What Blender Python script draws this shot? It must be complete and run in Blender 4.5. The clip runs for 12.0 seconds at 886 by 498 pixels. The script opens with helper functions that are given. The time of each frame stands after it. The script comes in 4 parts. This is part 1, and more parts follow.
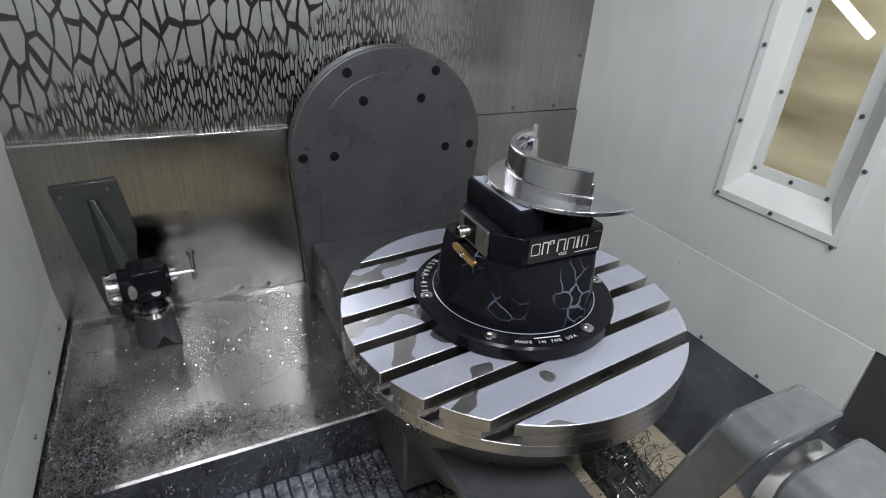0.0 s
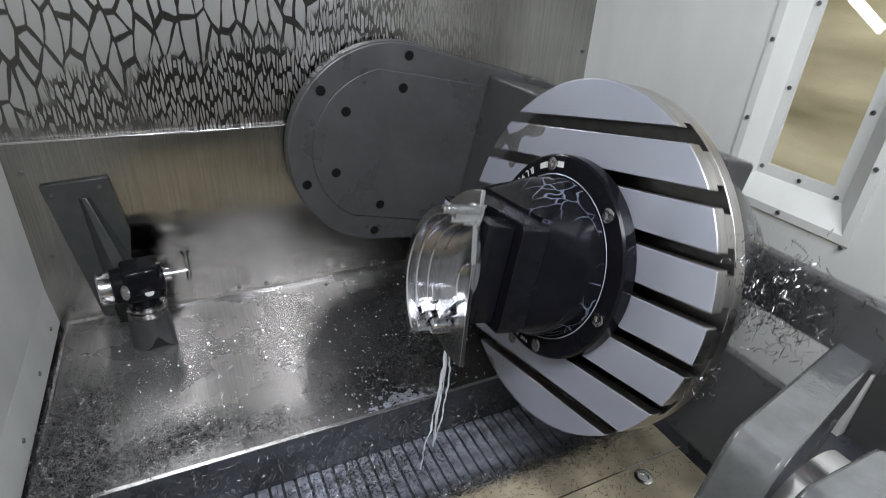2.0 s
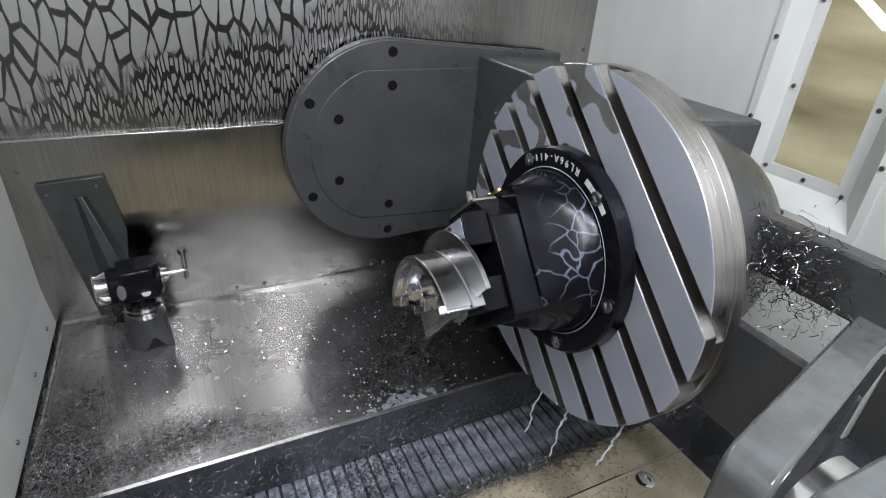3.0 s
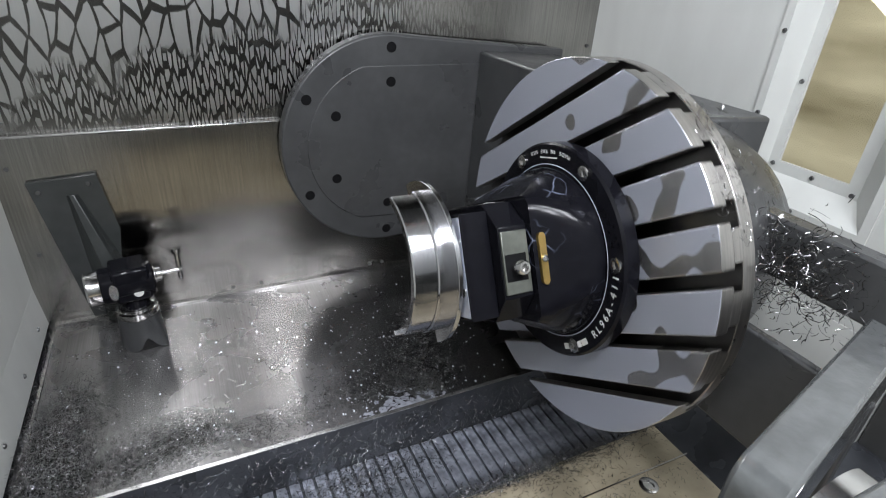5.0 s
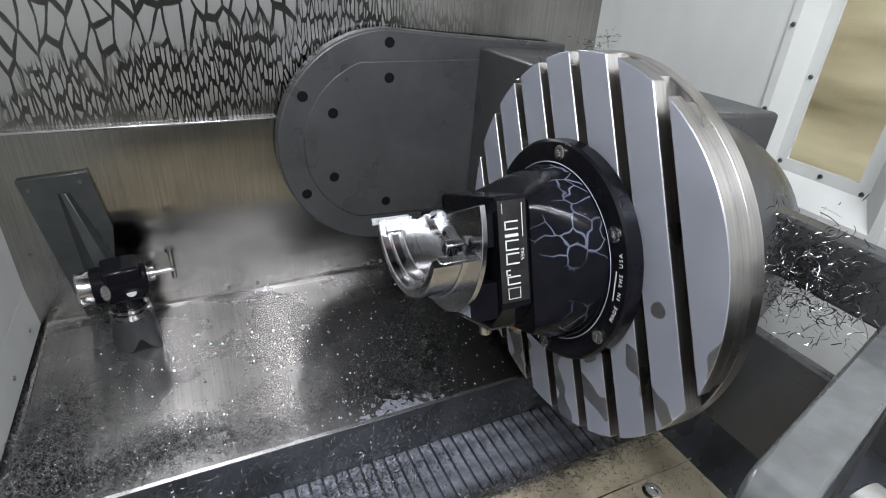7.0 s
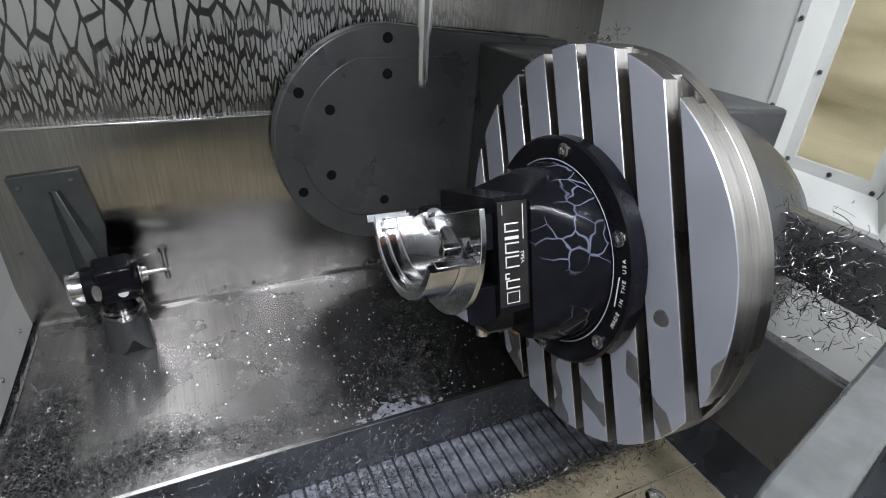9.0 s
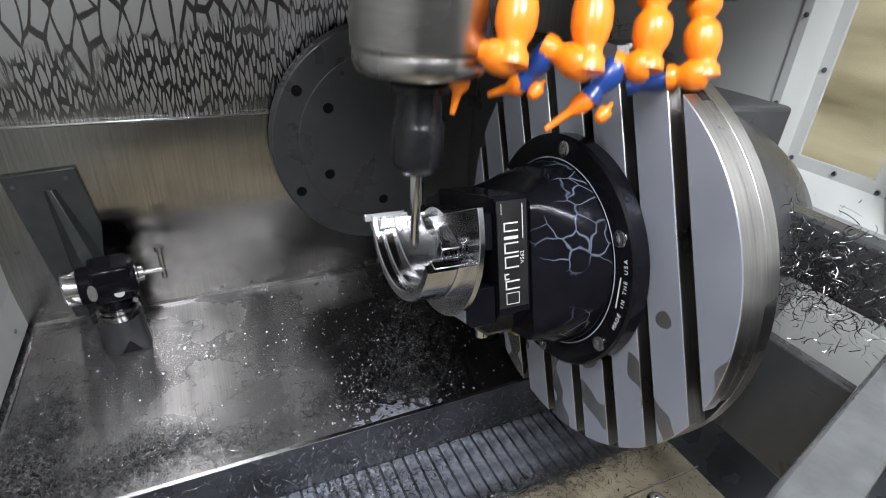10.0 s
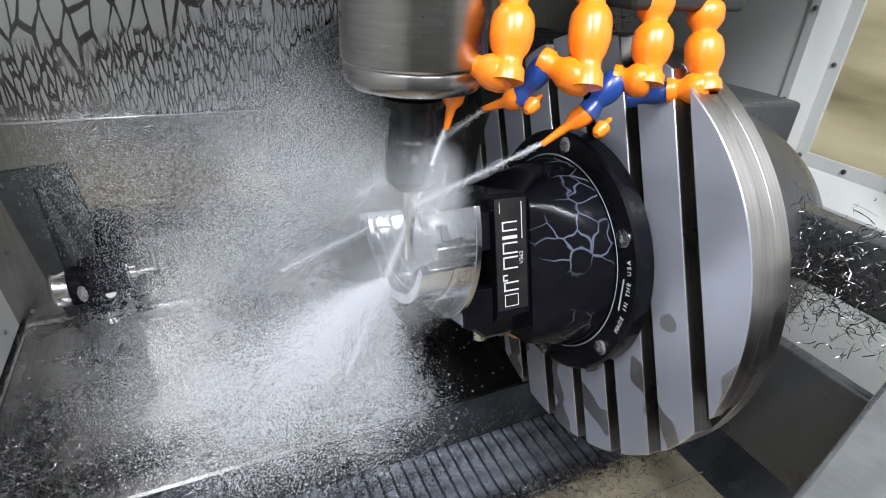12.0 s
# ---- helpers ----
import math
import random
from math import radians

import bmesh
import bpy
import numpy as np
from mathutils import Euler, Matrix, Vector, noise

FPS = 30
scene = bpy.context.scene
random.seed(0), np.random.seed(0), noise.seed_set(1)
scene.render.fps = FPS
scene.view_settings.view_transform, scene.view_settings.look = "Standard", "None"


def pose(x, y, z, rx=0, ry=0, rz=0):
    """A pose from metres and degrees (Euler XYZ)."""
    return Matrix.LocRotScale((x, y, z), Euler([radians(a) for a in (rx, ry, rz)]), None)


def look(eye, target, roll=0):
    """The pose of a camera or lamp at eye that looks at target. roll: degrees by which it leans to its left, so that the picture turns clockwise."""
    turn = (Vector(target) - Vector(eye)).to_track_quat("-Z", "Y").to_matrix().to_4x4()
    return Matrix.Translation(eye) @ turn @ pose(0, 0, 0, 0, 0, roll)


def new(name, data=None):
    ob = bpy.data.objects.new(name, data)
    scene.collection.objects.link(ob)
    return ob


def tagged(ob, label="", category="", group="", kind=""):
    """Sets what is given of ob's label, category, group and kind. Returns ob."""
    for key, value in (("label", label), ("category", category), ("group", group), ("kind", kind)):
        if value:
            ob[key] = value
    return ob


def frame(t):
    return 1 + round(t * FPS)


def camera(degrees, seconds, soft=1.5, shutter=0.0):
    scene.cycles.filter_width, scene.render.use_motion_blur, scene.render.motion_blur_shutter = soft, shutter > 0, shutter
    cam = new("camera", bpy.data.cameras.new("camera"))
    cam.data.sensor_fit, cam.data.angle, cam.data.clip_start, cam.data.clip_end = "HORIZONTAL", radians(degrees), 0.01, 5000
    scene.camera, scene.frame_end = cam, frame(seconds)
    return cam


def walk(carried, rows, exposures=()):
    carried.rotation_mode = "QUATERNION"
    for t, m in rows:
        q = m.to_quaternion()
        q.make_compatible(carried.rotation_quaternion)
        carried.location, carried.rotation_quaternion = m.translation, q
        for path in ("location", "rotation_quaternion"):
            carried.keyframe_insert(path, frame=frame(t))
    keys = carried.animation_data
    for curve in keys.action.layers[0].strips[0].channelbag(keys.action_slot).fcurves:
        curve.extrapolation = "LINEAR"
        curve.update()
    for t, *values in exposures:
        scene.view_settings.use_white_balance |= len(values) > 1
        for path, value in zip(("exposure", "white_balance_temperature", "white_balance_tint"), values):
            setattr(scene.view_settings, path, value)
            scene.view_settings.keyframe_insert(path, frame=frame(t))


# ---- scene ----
cam = camera(78.7, 12.0, soft=1.0, shutter=0.5)


def cam_rows():
    rows = []
    for i in range(0, 13):
        k = i / 12
        eye = Vector((-0.4081, -1.0458, 0.3654)).lerp(Vector((-0.3234, -0.9606, 0.3115)), k)
        aim = Vector((0.1049, -0.0643, -0.2255)).lerp(Vector((0.1750, 0.0666, -0.3126)), k)
        rows.append((i, look(eye, aim, 3.7111 - 0.3605 * k)))
    return rows


walk(cam, cam_rows(), exposures=((0, -0.16), (0.8, -0.14), (2.2, 0.04), (5.5, 0.14), (9.0, 0.18), (12, 0.22)))

# ---- world and lamps ----
world = bpy.data.worlds.new("shop_air")
scene.world = world
world.use_nodes = True
world.node_tree.nodes["Background"].inputs[0].default_value = (0.75, 0.8, 0.9, 1)
world.node_tree.nodes["Background"].inputs[1].default_value = 0.12


def area_lamp(name, eye, target, w, h, power, colour):
    d = bpy.data.lights.new(name, "AREA")
    d.shape, d.size, d.size_y, d.energy, d.color = "RECTANGLE", w, h, power, colour
    ob = new(name, d)
    ob.matrix_world = look(eye, target)
    return ob


# work lights of the enclosure: two strips over the door, a weaker one over the back
for strip_x in (-0.635, -0.575, -0.525):
    area_lamp("work_light", (strip_x, -1.10, 1.12), (strip_x + 0.06, -0.30, 0.85), 0.012, 0.56, 4.5, (0.895, 0.925, 1.0))
area_lamp("work_light", (-0.08, -1.25, 1.00), (-0.06, -0.30, -0.2), 0.10, 0.34, 9.5, (0.895, 0.925, 1.0))
area_lamp("work_light", (0.16, -1.25, 1.00), (0.10, -0.55, -0.3), 0.10, 0.34, 6.5, (0.895, 0.925, 1.0))
area_lamp("work_light", (0.05, -0.25, 1.10), (0.0, -0.45, -0.1), 0.30, 0.12, 1.6, (0.895, 0.925, 1.0))

# ---- materials ----


def mat(name, colour, rough=0.5, metal=0.0, grain=0.0, grain_scale=60.0, stretch=(1, 1, 1), bump=0.0, bump_scale=200.0,
        rough_var=0.0, spread=0.25, big=0.0, big_scale=6.0, coat=0.0, alpha=1.0, spec=0.5):
    m = bpy.data.materials.new(name)
    m.use_nodes = True
    nt = m.node_tree
    b = nt.nodes["Principled BSDF"]
    b.inputs["Base Color"].default_value = (*colour, 1)
    b.inputs["Roughness"].default_value = rough
    b.inputs["Metallic"].default_value = metal
    b.inputs["Coat Weight"].default_value = coat
    b.inputs["Coat Roughness"].default_value = 0.08
    b.inputs["Alpha"].default_value = alpha
    b.inputs["Specular IOR Level"].default_value = spec
    tc = nt.nodes.new("ShaderNodeTexCoord")
    mp = nt.nodes.new("ShaderNodeMapping")
    mp.inputs["Scale"].default_value = stretch
    nt.links.new(tc.outputs["Object"], mp.inputs[0])

    def tex(scale, detail=4.0, src=None):
        n = nt.nodes.new("ShaderNodeTexNoise")
        n.inputs["Scale"].default_value, n.inputs["Detail"].default_value = scale, detail
        nt.links.new((src or mp).outputs[0 if src is None else "Object"], n.inputs["Vector"])
        return n.outputs["Fac"]

    def mapped(fac, lo, hi, a, c):
        n = nt.nodes.new("ShaderNodeMapRange")
        for i, v in zip((1, 2, 3, 4), (lo, hi, a, c)):
            n.inputs[i].default_value = v
        nt.links.new(fac, n.inputs[0])
        return n.outputs[0]

    if grain or big:
        mix = None
        for amount, sc, src in ((grain, grain_scale, None), (big, big_scale, tc)):
            if not amount:
                continue
            f = mapped(tex(sc, src=src), 0.5 - spread, 0.5 + spread, 1 - amount, 1 + amount)
            if mix is None:
                mix = f
            else:
                mm = nt.nodes.new("ShaderNodeMath")
                mm.operation = "MULTIPLY"
                nt.links.new(mix, mm.inputs[0]), nt.links.new(f, mm.inputs[1])
                mix = mm.outputs[0]
        sc = nt.nodes.new("ShaderNodeVectorMath")
        sc.operation = "SCALE"
        sc.inputs[0].default_value = colour
        nt.links.new(mix, sc.inputs["Scale"])
        nt.links.new(sc.outputs[0], b.inputs["Base Color"])
    if rough_var:
        nt.links.new(mapped(tex(9.0, 5, tc), 0.3, 0.7, max(0.03, rough - rough_var), rough + rough_var), b.inputs["Roughness"])
    if bump:
        bp = nt.nodes.new("ShaderNodeBump")
        bp.inputs["Strength"].default_value, bp.inputs["Distance"].default_value = bump, 0.001
        nt.links.new(tex(bump_scale, 3), bp.inputs["Height"])
        nt.links.new(bp.outputs[0], b.inputs["Normal"])
    return m


STAINLESS = mat("brushed_stainless", (0.37, 0.36, 0.34), 0.16, 1.0, 0.18, 7, (60, 60, 1.2), 0.10, 40, 0.06, big=0.25, big_scale=5)
LEDGE = mat("wet_stainless_sheet", (0.235, 0.229, 0.227), 0.27, 1.0, 0.15, 6, (90, 1.5, 60), 0.0, 20, 0.02, big=0.22, big_scale=7)


def brushed(m, along, amount):
    """Brushed metal: the gloss spreads across the scratches, along the given direction."""
    nt = m.node_tree
    b = nt.nodes["Principled BSDF"]
    v = nt.nodes.new("ShaderNodeCombineXYZ")
    for i in range(3):
        v.inputs[i].default_value = along[i]
    b.inputs["Anisotropic"].default_value = amount
    nt.links.new(v.outputs[0], b.inputs["Tangent"])


brushed(LEDGE, (0, 1, 0), 1.0)
brushed(STAINLESS, (1, 0, 0), 0.35)
PAINT_WHITE = mat("off_white_enamel", (0.56, 0.57, 0.545), 0.38, 0.0, 0.05, 18, (1, 1, 0.25), 0.05, 300, 0.08, big=0.05, big_scale=4)
DOOR_PAINT = mat("light_grey_door_paint", (0.30, 0.31, 0.31), 0.4, 0.0, 0.08, 20, big=0.08)
PAINT_DARK = mat("dark_grey_liner", (0.16, 0.16, 0.16), 0.5, 0.0, 0.1, 20)
PAINT_GREY = mat("grey_machine_paint", (0.049, 0.050, 0.051), 0.33, 0.0, 0.12, 50, (1, 1, 1), 0.15, 500, 0.12, big=0.15, big_scale=8)
BRACKET = mat("dark_bracket_paint", (0.034, 0.037, 0.036), 0.25, 0.0, 0.15, 40, big=0.2)
CAST_GREY = mat("wet_cast_grey_paint", (0.095, 0.10, 0.10), 0.15, 0.0, 0.15, 60, (1, 1, 1), 1.0, 90, 0.08, big=0.2, big_scale=14, coat=0.7)


def milky_film(m):
    """Patches of milky coolant standing on the ground steel, with dry islands between."""
    nt = m.node_tree
    b = nt.nodes["Principled BSDF"]
    tc = nt.nodes.new("ShaderNodeTexCoord")
    nz = nt.nodes.new("ShaderNodeTexNoise")
    nz.inputs["Scale"].default_value, nz.inputs["Detail"].default_value = 16, 1.0
    nt.links.new(tc.outputs["Object"], nz.inputs["Vector"])
    sep = nt.nodes.new("ShaderNodeSeparateXYZ")
    nt.links.new(tc.outputs["Object"], sep.inputs[0])
    near = nt.nodes.new("ShaderNodeMapRange")
    for i, v in zip((1, 2, 3, 4), (-0.02, 0.12, -0.16, 0.06)):
        near.inputs[i].default_value = v
    nt.links.new(sep.outputs["Y"], near.inputs[0])
    add = nt.nodes.new("ShaderNodeMath")
    add.operation = "SUBTRACT"
    nt.links.new(nz.outputs["Fac"], add.inputs[0]), nt.links.new(near.outputs[0], add.inputs[1])
    edge = nt.nodes.new("ShaderNodeMapRange")
    for i, v in zip((1, 2), (0.375, 0.392)):
        edge.inputs[i].default_value = v
    nt.links.new(add.outputs[0], edge.inputs[0])
    old = b.inputs["Base Color"].links[0].from_socket
    mx = nt.nodes.new("ShaderNodeMix")
    mx.data_type = "RGBA"
    mx.inputs["B"].default_value = (0.56, 0.58, 0.67, 1)
    nt.links.new(edge.outputs[0], mx.inputs["Factor"]), nt.links.new(old, mx.inputs["A"])
    nt.links.new(mx.outputs["Result"], b.inputs["Base Color"])
    for socket, dry, wet in (("Metallic", 0.92, 0.60), ("Roughness", 0.26, 0.20)):
        mr = nt.nodes.new("ShaderNodeMapRange")
        mr.inputs[3].default_value, mr.inputs[4].default_value = dry, wet
        nt.links.new(edge.outputs[0], mr.inputs[0])
        nt.links.new(mr.outputs[0], b.inputs[socket])


# steel darkened in colour for the shade down in the T-slots
SLOT_SHADE = mat("shaded_slot_steel", (0.14, 0.135, 0.13), 0.28, 1.0, 0.2, 40, big=0.2)
TABLE_STEEL = mat("ground_table_steel", (0.47, 0.46, 0.46), 0.27, 1.0, 0.14, 4, (3, 120, 3), 0.05, 80, big=0.3, big_scale=14)
milky_film(TABLE_STEEL)
RIM_STEEL = mat("turned_rim_steel", (0.48, 0.46, 0.44), 0.32, 1.0, 0.2, 3, (4, 4, 90), 0.05, 80, 0.08, big=0.2, big_scale=12)
BLACK = mat("black_anodised", (0.006, 0.006, 0.008), 0.17, 0.0, 0.2, 60, bump=0.02, rough_var=0.06, spec=0.15)
# near-black colour stands in for the shade in holes, recess and sump
BLACK_DULL = mat("recess_shade_black", (0.005, 0.005, 0.0055), 0.7, spec=0.1)
ALU = mat("machined_aluminium", (0.60, 0.60, 0.62), 0.13, 1.0, 0.10, 30, (4, 4, 60), 0.08, 120, 0.07, big=0.1, big_scale=20)
STEEL = mat("polished_steel", (0.62, 0.61, 0.60), 0.16, 1.0, 0.1, 40, rough_var=0.05)
HOLDER = mat("black_oxide_steel", (0.010, 0.010, 0.011), 0.25, 0.0, 0.2, 50, spec=0.35)
SPINDLE = mat("turned_spindle_steel", (0.36, 0.345, 0.33), 0.27, 1.0, 0.15, 5, (6, 6, 60), 0.04, 80, 0.06, big=0.15)
ORANGE = mat("orange_plastic", (0.95, 0.23, 0.01), 0.32, 0.0, 0.06, 40, coat=0.3)
BLUE = mat("blue_plastic", (0.012, 0.05, 0.24), 0.32, 0.0, 0.08, 40, coat=0.3)
WHITE_MARK = mat("white_etched_mark", (0.62, 0.62, 0.60), 0.5, 0.0, 0.1, 80)
DULL_STEEL = mat("dull_steel", (0.22, 0.23, 0.20), 0.35, 0.8, 0.2, 40, big=0.3, big_scale=30)
BRASS = mat("brass", (0.62, 0.42, 0.14), 0.3, 1.0, 0.15, 50)
SCREW = mat("screw_steel", (0.20, 0.20, 0.20), 0.35, 0.9)
OLIVE = mat("worn_floor_plate", (0.36, 0.31, 0.22), 0.36, 0.15, 0.25, 14, (1, 1, 1), 0.3, 90, 0.14, big=0.35, big_scale=10)
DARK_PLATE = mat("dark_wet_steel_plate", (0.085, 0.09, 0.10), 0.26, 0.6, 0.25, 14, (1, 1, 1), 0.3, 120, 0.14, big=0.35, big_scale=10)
WET_RIB = mat("milky_wet_rib", (0.38, 0.40, 0.46), 0.16, 0.45, 0.30, 60, (1, 1, 1), 0.2, 90, 0.08, spread=0.12, big=0.75, big_scale=11)
RUBBER = mat("black_rubber", (0.015, 0.015, 0.016), 0.5)
CHIP = mat("aluminium_chips", (0.19, 0.188, 0.19), 0.22, 1.0, 0.5, 90)

VEINED = BLACK.copy()
VEINED.name = "black_anodised_with_milky_runs"


def milky_runs(m):
    """Thin branching runs of dried milky coolant over the black."""
    nt = m.node_tree
    b = nt.nodes["Principled BSDF"]
    tc = nt.nodes.new("ShaderNodeTexCoord")
    warp = nt.nodes.new("ShaderNodeTexNoise")
    warp.inputs["Scale"].default_value = 25
    nt.links.new(tc.outputs["Object"], warp.inputs["Vector"])
    add = nt.nodes.new("ShaderNodeVectorMath")
    add.operation = "MULTIPLY_ADD"
    add.inputs[1].default_value = (0.03, 0.03, 0.03)
    nt.links.new(warp.outputs["Color"], add.inputs[0]), nt.links.new(tc.outputs["Object"], add.inputs[2])
    v = nt.nodes.new("ShaderNodeTexVoronoi")
    v.feature = "DISTANCE_TO_EDGE"
    v.inputs["Scale"].default_value = 34
    nt.links.new(add.outputs[0], v.inputs["Vector"])
    mask = nt.nodes.new("ShaderNodeTexNoise")
    mask.inputs["Scale"].default_value = 13
    nt.links.new(tc.outputs["Object"], mask.inputs["Vector"])
    out = []
    for src, lo, hi, a, c in ((v.outputs["Distance"], 0.006, 0.040, 1.0, 0.0), (mask.outputs["Fac"], 0.51, 0.63, 0.0, 1.0)):
        mr = nt.nodes.new("ShaderNodeMapRange")
        for i, val in zip((1, 2, 3, 4), (lo, hi, a, c)):
            mr.inputs[i].default_value = val
        nt.links.new(src, mr.inputs[0])
        out.append(mr.outputs[0])
    mul = nt.nodes.new("ShaderNodeMath")
    mul.operation = "MULTIPLY"
    nt.links.new(out[0], mul.inputs[0]), nt.links.new(out[1], mul.inputs[1])
    mx = nt.nodes.new("ShaderNodeMix")
    mx.data_type = "RGBA"
    mx.inputs["B"].default_value = (0.13, 0.145, 0.20, 1)
    nt.links.new(mul.outputs[0], mx.inputs["Factor"])
    nt.links.new(b.inputs["Base Color"].links[0].from_socket, mx.inputs["A"])
    nt.links.new(mx.outputs["Result"], b.inputs["Base Color"])


milky_runs(VEINED)
FILM = mat("milky_film", (0.50, 0.53, 0.62), 0.16, 0.5, 0.1, 40)

# ---- mesh helpers ----


def bm_box(x0, x1, y0, y1, z0, z1, bm=None):
    bm = bm or bmesh.new()
    vs = [bm.verts.new((x, y, z)) for x in (x0, x1) for y in (y0, y1) for z in (z0, z1)]
    for f in ((0, 1, 3, 2), (4, 6, 7, 5), (0, 4, 5, 1), (2, 3, 7, 6), (0, 2, 6, 4), (1, 5, 7, 3)):
        bm.faces.new([vs[i] for i in f])
    return bm


def bm_prism(points, z0, z1, bm=None):
    """An upright prism over a plan outline."""
    bm = bm or bmesh.new()
    lo = [bm.verts.new((x, y, z0)) for x, y in points]
    hi = [bm.verts.new((x, y, z1)) for x, y in points]
    n = len(points)
    bm.faces.new(lo[::-1]), bm.faces.new(hi)
    for i in range(n):
        bm.faces.new((lo[i], lo[(i + 1) % n], hi[(i + 1) % n], hi[i]))
    return bm


def bm_loft(rings, caps=True, bm=None):
    """Skin between rings of equally many points."""
    bm = bm or bmesh.new()
    vs = [[bm.verts.new(p) for p in ring] for ring in rings]
    n = len(vs[0])
    for a, b in zip(vs, vs[1:]):
        for i in range(n):
            bm.faces.new((a[i], a[(i + 1) % n], b[(i + 1) % n], b[i]))
    if caps:
        bm.faces.new(vs[0][::-1]), bm.faces.new(vs[-1])
    return bm


def ring(r, z, n=48, cx=0.0, cy=0.0):
    return [(cx + r * math.cos(2 * math.pi * i / n), cy + r * math.sin(2 * math.pi * i / n), z) for i in range(n)]


def bm_lathe(profile, n=48, bm=None, m=None, caps=True):
    """Turned body round the z axis: profile of (radius, height)."""
    out = bm_loft([ring(max(r, 1e-4), z, n) for r, z in profile], caps)
    if m is not None:
        bmesh.ops.transform(out, matrix=m, verts=out.verts)
    if bm is not None:
        tmp = bpy.data.meshes.new("tmp")
        out.to_mesh(tmp), out.free()
        bm.from_mesh(tmp)
        bpy.data.meshes.remove(tmp)
        return bm
    return out


def finish(bm, name, material, smooth=40):
    bmesh.ops.recalc_face_normals(bm, faces=bm.faces)
    me = bpy.data.meshes.new(name)
    bm.to_mesh(me), bm.free()
    me.materials.append(material)
    if smooth:
        me.shade_smooth()
        me.set_sharp_from_angle(angle=radians(smooth))
    return me


def part(name, bm, material, parent=None, label="", bevel=0.0, smooth=40):
    ob = new(name, finish(bm, name, material, smooth))
    if parent is not None:
        ob.parent = parent
    if bevel:
        md = ob.modifiers.new("edge", "BEVEL")
        md.width, md.segments, md.limit_method, md.angle_limit = bevel, 2, "ANGLE", radians(35)
    if label:
        tagged(ob, label)
    return ob


def thing(name, label, category, group="", kind="", at=None):
    ob = new(name)
    ob.empty_display_size = 0.02
    if at is not None:
        ob.matrix_world = at
    return tagged(ob, label, category, group, kind)


def structure(name, bm, material, label, category, bevel=0.0):
    ob = part(name, bm, material, bevel=bevel)
    return tagged(ob, label, category, kind="structure")


def screw_mesh(name, r=0.004, h=0.0025):
    bm = bm_lathe([(r, 0), (r, h * 0.5), (r * 0.8, h), (r * 0.45, h), (r * 0.42, h * 0.4)], 10)
    return finish(bm, name, SCREW)


SCREW_ME = screw_mesh("screw")


def screws(parent, places, normal, me=None):
    """Alike screw heads on a surface, turned to its normal."""
    turn = Vector(normal).to_track_quat("Z", "Y").to_matrix().to_4x4()
    for p in places:
        ob = new("screw", me or SCREW_ME)
        ob.parent = parent
        ob.matrix_basis = Matrix.Translation(p) @ turn


# ---- the moves of the trunnion ----
PLATTER_Y, PLATTER_Z = -0.493, -0.073


def smooth_track(keys):
    ts = np.arange(-1, 13.01, 0.02)
    v = np.interp(ts, [k[0] for k in keys], [k[1] for k in keys])
    w = np.ones(15) / 15
    s = np.convolve(np.pad(v, 7, mode="edge"), w, "valid")
    return lambda t: float(np.interp(t, ts, s))


tilt = smooth_track([(0, 0), (0.41, 0), (2.2, -88.7), (12, -88.7)])
spin = smooth_track([(0, 0), (0.41, 0), (1, -32), (2, -85.5), (3, -139), (5, -242.5), (6.5, -317), (7.02, -342), (12, -342)])


def trunnion_at(t):
    return pose(0, 0, 0, 0, tilt(t), 0)


def table_at(t):
    return trunnion_at(t) @ pose(0, PLATTER_Y, PLATTER_Z) @ pose(0, 0, 0, 0, 0, spin(t))


# ---- structure ----
XL, XR, YB, ZL = -0.667, 0.522, 0.045, -0.313
YF, ZT, ZF = -1.45, 1.75, -0.40


